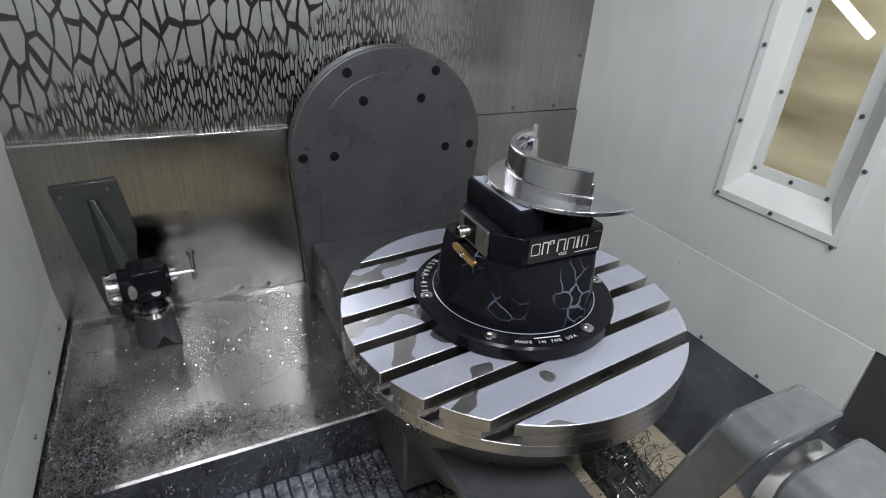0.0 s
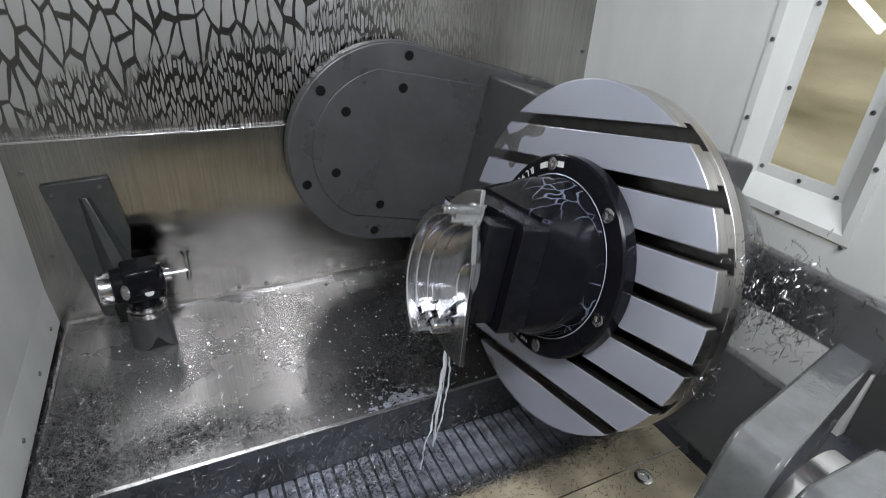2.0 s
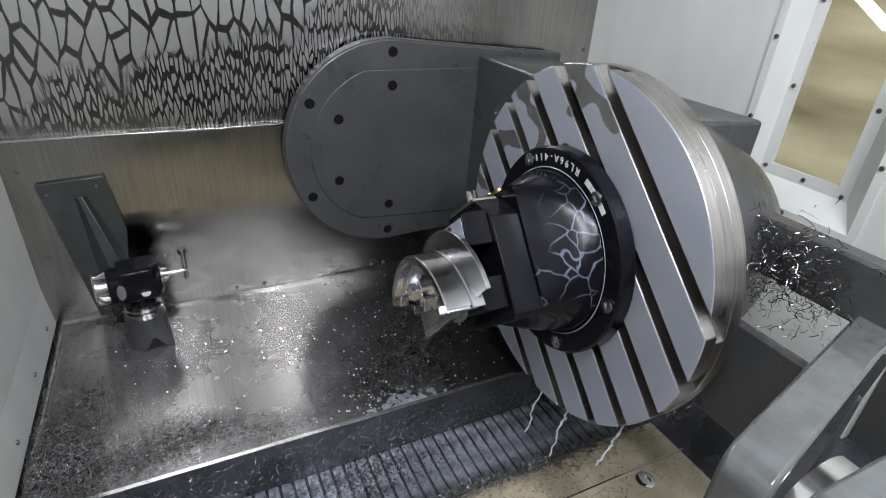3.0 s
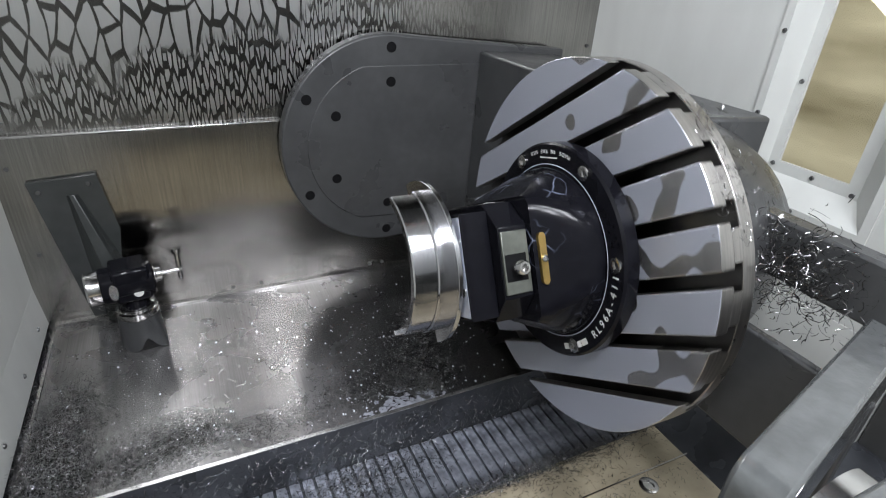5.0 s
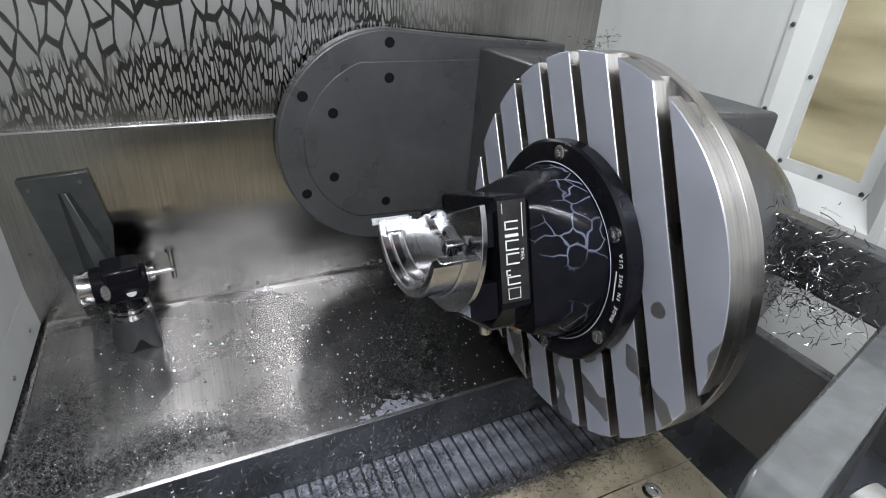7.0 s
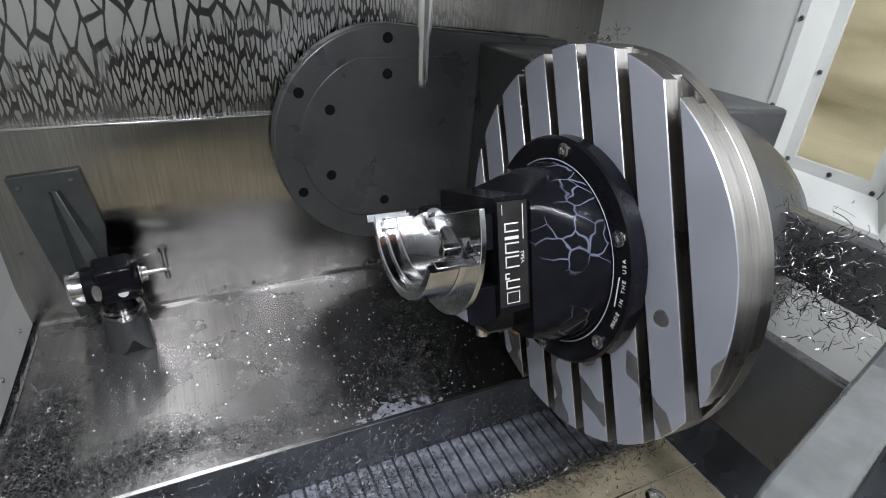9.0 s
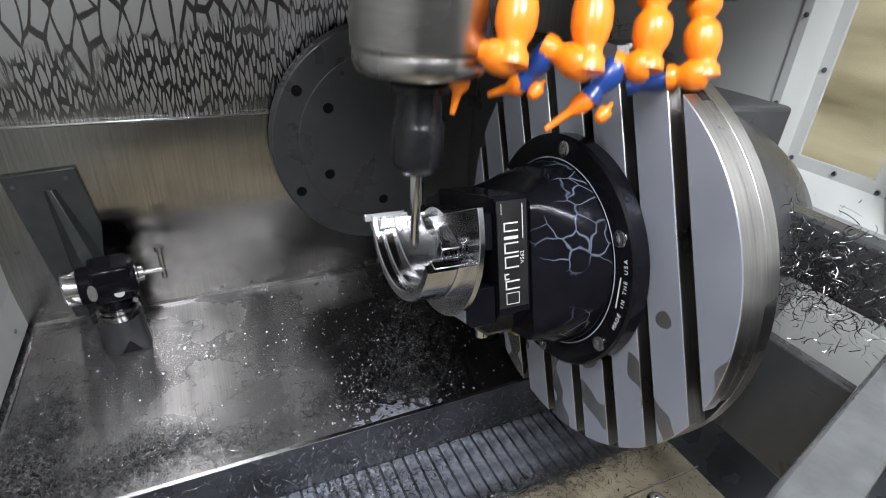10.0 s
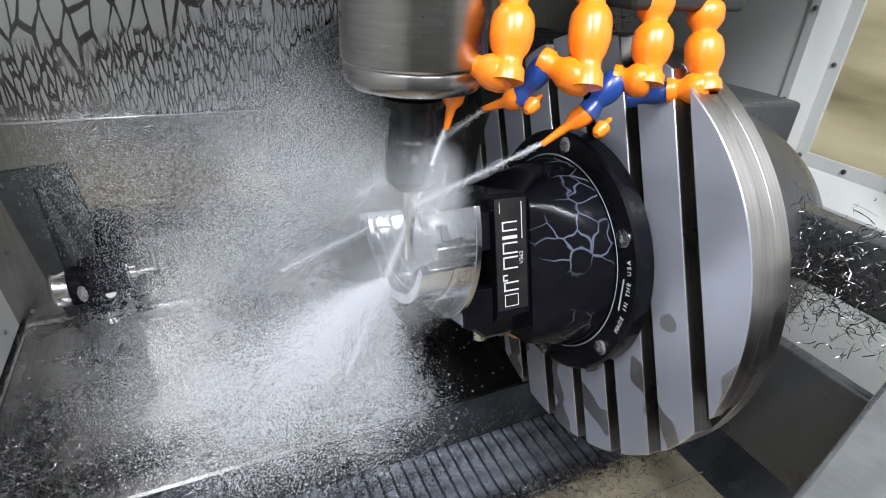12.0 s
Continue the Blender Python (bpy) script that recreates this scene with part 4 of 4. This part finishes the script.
def chips():
    z = ZL + 0.0005
    spots = [p for p in scatter(21000, ((-0.615, -0.33, 0.040, 0.09, z, 9), (-0.60, -0.22, 0.04, 0.08, z, 3), (-0.52, -0.355, 0.10, 0.04, z, 4), (-0.45, -0.33, 0.07, 0.035, z, 3),
                                       (-0.35, -0.36, 0.12, 0.035, z, 2), (-0.06, -0.29, 0.06, 0.10, z, 9), (0.0, -0.20, 0.05, 0.10, z, 6), (-0.14, -0.33, 0.09, 0.05, z, 3), (-0.30, -0.2, 0.3, 0.2, z, 1.2)), 5)
             if -0.648 < p[0] < 0.45 and -0.398 < p[1] < 0.03]
    tagged(curls(spots, "chips", (0.005, 0.015), 0.008), "fine curled aluminium chips strewn on the ledge", "chips", kind="stuff")
    pile = random.Random(41)
    spots = [(min(-0.565, -0.648 + abs(pile.gauss(0, 0.034))), max(-0.399, min(-0.10, pile.gauss(-0.325, 0.055))), ZL + 0.012 * pile.random()) for _ in range(9000)]
    tagged(curls(spots, "chips", (0.006, 0.018), 0.012, 0.00024, 43, 1.0), "dark tangled heap of fine chips at the ledge's end", "chips", kind="stuff")
    z = ZF + 0.001
    spots = [p for p in scatter(9000, ((0.0, -0.535, 0.30, 0.010, z, 5), (0.15, -0.54, 0.2, 0.03, z, 2), (-0.2, -0.45, 0.12, 0.05, z, 3), (0.1, -0.62, 0.3, 0.07, z, 1.0), (0.40, -0.50, 0.05, 0.05, ZF + 0.05, 0.6)), 6)]
    tagged(curls(spots, "chips", (0.004, 0.011)), "dark wet chips on the way cover and floor plate", "chips", kind="stuff")
    rnd = random.Random(8)
    spots = [(rnd.uniform(-0.65, 0.3), -0.4085 - 0.004 * rnd.random(), ZF + (ZL - 0.005 - ZF) * rnd.random() ** 1.5) for _ in range(5200)]
    tagged(curls(spots, "chips", (0.004, 0.012), 0.0, seed=9, tangle=1.6), "chips stuck to the wet front of the ledge", "chips", kind="stuff")
    spots = [p for p in scatter(900, ((-0.655, -0.1, 0.004, 0.2, ZL + 0.001, 1), (-0.60, 0.03, 0.06, 0.008, ZL + 0.002, 1), (-0.50, -0.055, 0.05, 0.03, ZL + 0.002, 0.5)), 12)]
    tagged(curls(spots, "chips", (0.004, 0.011), 0.01, seed=13), "chips gathered along the ledge corner", "chips", kind="stuff")
    spots = [(XR - 0.0015, rnd.gauss(-0.36, 0.035), rnd.gauss(-0.15, 0.06)) for _ in range(170)]
    tagged(curls([p for p in spots if p[2] > -0.29], "chips", (0.004, 0.012), 0.0, 0.0003, 17, 1.4), "small dark chips stuck to the side wall", "chips", kind="stuff")
    # strings of chips hanging on the probe
    spots = [(-0.545 + rnd.gauss(0, 0.006) + 0.02 * k, -0.075 + rnd.gauss(0, 0.006), ZL + 0.02 + 0.12 * rnd.random()) for k in (0, 0, 1) for _ in range(110)]
    spots += [(-0.500 + 0.034 * math.cos(a), -0.06 + 0.034 * math.sin(a), ZL + 0.062 + 0.03 * rnd.random()) for a in [rnd.uniform(0, 6.28) for _ in range(200)]]
    tagged(curls(spots, "chips", (0.005, 0.012), 0.0, seed=15, tangle=2.5), "strings of chips caught on the probe", "chips", kind="stuff")


chips()


def drops():
    """Small flattened coolant drops lying on the ledge."""
    rnd = random.Random(21)
    verts, faces = [], []
    for _ in range(620):
        x, y = rnd.uniform(-0.64, 0.1), rnd.uniform(-0.39, 0.0)
        if rnd.random() < 0.5:
            x, y = (rnd.gauss(-0.10, 0.10), rnd.gauss(-0.25, 0.09)) if rnd.random() < 0.5 else (rnd.gauss(-0.10, 0.06), rnd.gauss(-0.37, 0.015))
        if not (-0.645 < x < 0.4 and -0.395 < y < 0.03):
            continue
        r = 0.0005 + 0.0016 * rnd.random() ** 5
        b = len(verts)
        for k, h in ((1.0, 0.0), (0.75, 0.35)):
            verts += [(x + r * k * math.cos(a * math.pi / 4), y + r * k * math.sin(a * math.pi / 4) * 1.2, ZL + 0.0003 + h * r) for a in range(8)]
        faces += [(b + i, b + (i + 1) % 8, b + 8 + (i + 1) % 8, b + 8 + i) for i in range(8)] + [tuple(b + 8 + i for i in range(8))]
    me = bpy.data.meshes.new("coolant_drops")
    me.from_pydata(verts, [], faces)
    me.materials.append(MILK)
    tagged(new("coolant_drops", me), "milky coolant drops on the ledge", "drops", kind="stuff")


MILK = mat("milky_coolant", (0.62, 0.65, 0.70), 0.12, 0.0, 0.1, 60)
drops()


def puddle():
    """Lacy milky puddle by the front edge of the ledge, thick as its rim."""
    step, verts, faces, seen = 0.0016, [], [], {}

    def corner(i, j, k):
        if (i, j, k) not in seen:
            seen[i, j, k] = len(verts)
            verts.append((-0.24 + i * step, -0.400 + j * step, ZL + 0.0002 + 0.0006 * k))
        return seen[i, j, k]

    for i in range(150):
        for j in range(62):
            x, y = -0.24 + (i + 0.5) * step, -0.400 + (j + 0.5) * step
            body = 0.55 - abs(x + 0.115) / 0.13 - (y + 0.400) / 0.060
            lace = noise.noise((x * 70, y * 95, 3.0)) * 0.75 + noise.noise((x * 190, y * 230, 8.0)) * 0.35
            if body + lace > 0.0 and noise.noise((x * 120, y * 140, 1.0)) < 0.28 + body * 0.5:
                faces.append(tuple(corner(i + a, j + b, 1) for a, b in ((0, 0), (1, 0), (1, 1), (0, 1))))
                faces.append(tuple(corner(i + a, j + b, 0) for a, b in ((0, 1), (1, 1), (1, 0), (0, 0))))
    me = bpy.data.meshes.new("coolant_puddle")
    me.from_pydata(verts, [], faces)
    me.materials.append(mat("thin_milky_pool", (0.30, 0.31, 0.35), 0.10, 0.2, 0.3, 90))
    tagged(new("coolant_puddle", me), "lacy milky coolant puddle on the ledge", "puddle", kind="stuff")


puddle()

_rnd = random.Random(31)
ARM_CHIPS = tagged(curls([(0.062 + _rnd.gauss(0, 0.027), -0.705 + _rnd.gauss(0, 0.042), -0.228 + 0.045 * _rnd.random() ** 2) for _ in range(950)], "chips", (0.010, 0.026), 0.01, 0.00042, 33, 2.2),
                   "bright tangle of chips lying on the trunnion strut", "chips", kind="stuff")
RIM_CHIPS = tagged(curls([(0.256 * math.cos(radians(a)) + _rnd.gauss(0, 0.006), 0.256 * math.sin(radians(a)) + _rnd.gauss(0, 0.006), -0.03 + _rnd.gauss(0, 0.012))
                          for a in [c + _rnd.gauss(0, 3.5) for c in (196, 208, 186, 350, 20) for _ in range(55)]], "chips", (0.006, 0.018), 0.0, 0.0004, 35, 2.5),
                   "chips caught on the table rim", "chips", kind="stuff")


# ---- coolant ----
SPRAY = mat("coolant_spray", (0.93, 0.95, 0.98), 0.35, 0.0, 0.05, 60)
AT = Vector((HEAD_X, HEAD_Y, HEAD_Z)) - HOSE_ROOT


def cloud(name, n, shape, size, seed):
    """One mesh of many tiny drops; shape gives a drop's place from three random numbers."""
    rnd = random.Random(seed)
    verts, faces = [], []
    for _ in range(n):
        c = Vector(shape(rnd))
        r = size * (0.45 + 1.1 * rnd.random() ** 3)
        b = len(verts)
        verts += [c + r * Vector(v) for v in ((0, 0, 1), (0.94, 0, -0.33), (-0.47, 0.82, -0.33), (-0.47, -0.82, -0.33))]
        faces += [(b, b + 1, b + 2), (b, b + 2, b + 3), (b, b + 3, b + 1), (b + 1, b + 3, b + 2)]
    me = bpy.data.meshes.new(name)
    me.from_pydata(verts, [], faces)
    me.materials.append(SPRAY)
    return me


def puff(rnd):
    v = Vector((rnd.gauss(0, 1), rnd.gauss(0, 1), rnd.gauss(0, 1)))
    return v * (0.36 if v.length < 2.2 else 0.22)


def jet(length, r0, r1):
    def place(rnd):
        k = rnd.random()
        r = (r0 + (r1 - r0) * k) * abs(rnd.gauss(0, 0.6))
        a = rnd.uniform(0, 6.283)
        return (r * math.cos(a), r * math.sin(a), -length * k)
    return place


def fan(rnd):
    """Drops thrown out from the cut, thinning with distance."""
    k = rnd.random() ** 0.7
    a, b = rnd.gauss(0, 0.26), rnd.gauss(0, 0.30)
    streak = 0.12 * round(rnd.gauss(0, 1.6))
    return (k * (0.9 + 0.1 * rnd.random()), k * (a * 0.5 + streak * 0.6), k * (b * 0.6 - 0.25 * k))


def coolant():
    """Each piece waits in the head's casing and leaves it when the coolant is turned on: (start, arrive, later places)."""
    out = []
    store = (0.12, 0.23, 0.84)
    jets = (((-0.151, -0.552, 0.172), (-0.215, -0.45, -0.150), 0.36, 9000, 0.0022, 0.011), ((-0.060, -0.566, 0.157), (-0.266, -0.25, -0.118), 0.46, 10000, 0.0024, 0.012), ((-0.104, -0.534, 0.182), (-0.190, -0.40, 0.05), 0.20, 5000, 0.0022, 0.014))
    for k, (p, q, length, n, r0, r1) in enumerate(jets):
        me = cloud("coolant_jet", n, jet(length, r0, r1), 0.00052, 50 + k)
        ob = tagged(new("coolant_jet", me), "white jet of coolant from a hose nozzle", "coolant jet", "coolant jets", "stuff")
        d = Vector(q) - Vector(p)
        turn = (-d).to_track_quat("Z", "Y").to_matrix().to_4x4()
        t0 = 10.40 if k == 1 else 10.52
        out.append((ob, turn, t0, [(t0 + 0.13, Vector(p) + AT)], 0.0))
    fine = cloud("coolant_mist", 60000, puff, 0.0020, 61)
    burst = cloud("coolant_burst", 36000, fan, 0.0021, 62)
    # drifting mist: when it leaves, where it stands by then and at the end, its size
    for t0, a, b, size in ((10.48, (-0.166, -0.572, 0.118), (-0.167, -0.573, 0.116), 0.034), (10.50, (-0.164, -0.568, 0.148), (-0.165, -0.569, 0.148), 0.030), (10.52, (-0.168, -0.570, 0.135), (-0.169, -0.571, 0.136), 0.045), (10.56, (-0.195, -0.550, 0.125), (-0.200, -0.550, 0.125), 0.065), (10.60, (-0.22, -0.50, 0.13), (-0.24, -0.48, 0.13), 0.11), (10.70, (-0.21, -0.50, -0.02), (-0.23, -0.50, -0.04), 0.11), (10.74, (-0.24, -0.44, 0.05), (-0.27, -0.42, 0.05), 0.13),
                           (10.50, (-0.155, -0.50, 0.06), (-0.160, -0.49, 0.05), 0.055), (10.54, (-0.165, -0.49, 0.02), (-0.172, -0.47, 0.00), 0.060), (10.60, (-0.15, -0.47, 0.08), (-0.16, -0.45, 0.09), 0.11),
                           (10.64, (-0.19, -0.44, 0.02), (-0.21, -0.40, 0.02), 0.13), (10.75, (-0.20, -0.38, 0.06), (-0.22, -0.32, 0.08), 0.17), (10.85, (-0.24, -0.38, -0.05), (-0.30, -0.32, -0.08), 0.16), (10.85, (-0.26, -0.30, -0.10), (-0.36, -0.24, -0.14), 0.19),
                           (10.95, (-0.25, -0.38, -0.16), (-0.38, -0.34, -0.22), 0.16), (11.12, (-0.32, -0.28, -0.20), (-0.46, -0.26, -0.25), 0.16), (11.05, (-0.28, -0.20, 0.00), (-0.40, -0.14, 0.02), 0.21), (11.5, (-0.20, -0.24, 0.10), (-0.22, -0.20, 0.12), 0.21),
                           (11.6, (-0.30, -0.36, -0.20), (-0.36, -0.38, -0.25), 0.17), (10.9, (-0.172, -0.600, 0.100), (-0.174, -0.600, 0.098), 0.040), (10.95, (-0.170, -0.596, 0.075), (-0.174, -0.596, 0.072), 0.045),
                           (11.0, (-0.176, -0.602, 0.130), (-0.178, -0.602, 0.128), 0.038), (11.05, (-0.190, -0.585, 0.050), (-0.198, -0.585, 0.045), 0.060)):
        ob = tagged(new("coolant_mist", fine), "drifting fine coolant mist", "mist", "coolant mist", "stuff")
        out.append((ob, Matrix.Rotation(t0 * 7, 4, "Z") @ Matrix.Rotation(t0 * 5, 4, "X") @ Matrix.Scale(size, 4), t0, [(t0 + 0.15, Vector(a) + AT), (12.0, Vector(b) + AT)], size))
    for t0, yaw, dip, size in ((10.58, 160, 40, 0.16), (10.85, 190, 35, 0.24), (11.1, 150, 45, 0.26), (11.3, 205, 55, 0.22), (11.15, 250, 75, 0.22), (11.45, 175, 30, 0.30)):
        ob = tagged(new("coolant_burst", burst), "drops thrown off the cutting tool", "spray", "coolant spray", "stuff")
        out.append((ob, pose(0, 0, 0, 0, dip, yaw) @ Matrix.Scale(size, 4), t0, [(t0 + 0.12, (-0.150, -0.50, 0.010)), (12.0, (-0.160, -0.49, 0.002))], size))
    rows = []
    for ob, turn, t0, stops, size in out:
        if size:
            ob.scale = (size, size, size)
        clean = turn.to_quaternion().to_matrix().to_4x4()
        keys = [(t, Matrix.Translation(head_at(t).translation + Vector(store)) @ clean) for t in (0.0, 8.0, 8.4, 8.8, 9.0, 9.2, 9.4, 9.8, 10.0, 10.2, t0)]
        keys += [(t, Matrix.Translation(p) @ clean) for t, p in stops]
        if keys[-1][0] < 12.0:
            keys.append((12.0, keys[-1][1]))
        rows.append((ob, keys))
    return rows


COOLANT = coolant()


def strand(name, length, seed):
    """A thin wavering thread of running coolant, hanging down from its upper end."""
    rnd = random.Random(seed)
    rings, n = [], 26
    x = y = 0.0
    for i in range(n):
        k = i / (n - 1)
        x += rnd.gauss(0, 0.0012)
        y += rnd.gauss(0, 0.0012)
        r = (0.0021 - 0.0009 * k) * rnd.uniform(0.5, 1.4)
        rings.append([(x + r * math.cos(a * math.pi / 3) - 0.02 * k, y + r * math.sin(a * math.pi / 3), -length * k) for a in range(6)])
    me = finish(bm_loft(rings), name, MILK)
    return tagged(new(name, me), "thread of coolant running off the part", "coolant stream", "coolant streams")


def streams():
    """The threads stand inside the hollow riser until the part tips, run off it, and sink into the sump."""
    rows = []
    spots = ((1.3, -0.050, -0.045), (1.5, -0.064, -0.062), (1.8, -0.106, -0.060), (2.0, -0.104, -0.105), (2.3, -0.120, -0.112), (2.6, -0.098, -0.150))
    for k, (dx, dy, dz, last) in enumerate(((0.0, -0.50, 0.0, 2.7), (0.018, -0.49, -0.006, 2.4), (-0.012, -0.52, -0.004, 2.5), (0.030, -0.47, 0.004, 2.2))):
        ob = strand("coolant_stream", 0.20 + 0.02 * k, 70 + k)
        keys = [(t, table_at(t) @ pose(0.01 * k, 0.0, 0.17)) for t in (0.0, 0.3, 0.5, 0.7, 0.9, 1.0, 1.1 + 0.03 * k)]
        keys += [(t, pose(x + dx, dy, z + dz)) for t, x, z in spots if t <= last]
        keys += [(last + 0.25, pose(keys[-1][1].translation.x, dy, -0.46)), (12.0, pose(keys[-1][1].translation.x, dy, -0.46))]
        rows.append((ob, keys))
    # short threads dripping off the table's rim once it stands upright
    for k, (x, y, z) in enumerate(((0.085, -0.50, -0.250), (0.085, -0.57, -0.238), (0.100, -0.66, -0.186))):
        ob = strand("coolant_stream", 0.11 - 0.012 * k, 80 + k)
        keys = [(t, table_at(t) @ pose(0.03 * k - 0.03, 0.03, 0.13)) for t in (0.0, 0.3, 0.5, 0.7, 0.9, 1.1, 1.3, 1.5, 1.7, 1.9, 2.1, 2.25)]
        keys += [(2.4, pose(x, y, z)), (3.15, pose(x, y, z)), (3.5, pose(x, y, -0.46)), (12.0, pose(x, y, -0.46))]
        rows.append((ob, keys))
    return rows


COOLANT += streams()


def motions():
    times = [round(0.1 * i, 1) for i in range(0, 74)] + [12.0]
    walk(TRUNNION, [(t, trunnion_at(t)) for t in times if t <= 2.6] + [(12.0, trunnion_at(12.0))])
    walk(ARM_CHIPS, [(t, trunnion_at(t)) for t in times if t <= 2.6] + [(12.0, trunnion_at(12.0))])
    for ob in (TABLE, RISER, VISE, WORK, RIM_CHIPS):
        walk(ob, [(t, table_at(t)) for t in times])
    walk(HEAD, [(t, head_at(t)) for t in [0, 8.0, 8.4] + [8.6 + 0.1 * i for i in range(18)] + [12.0]])
    for ob, rows in COOLANT:
        walk(ob, rows)


motions()
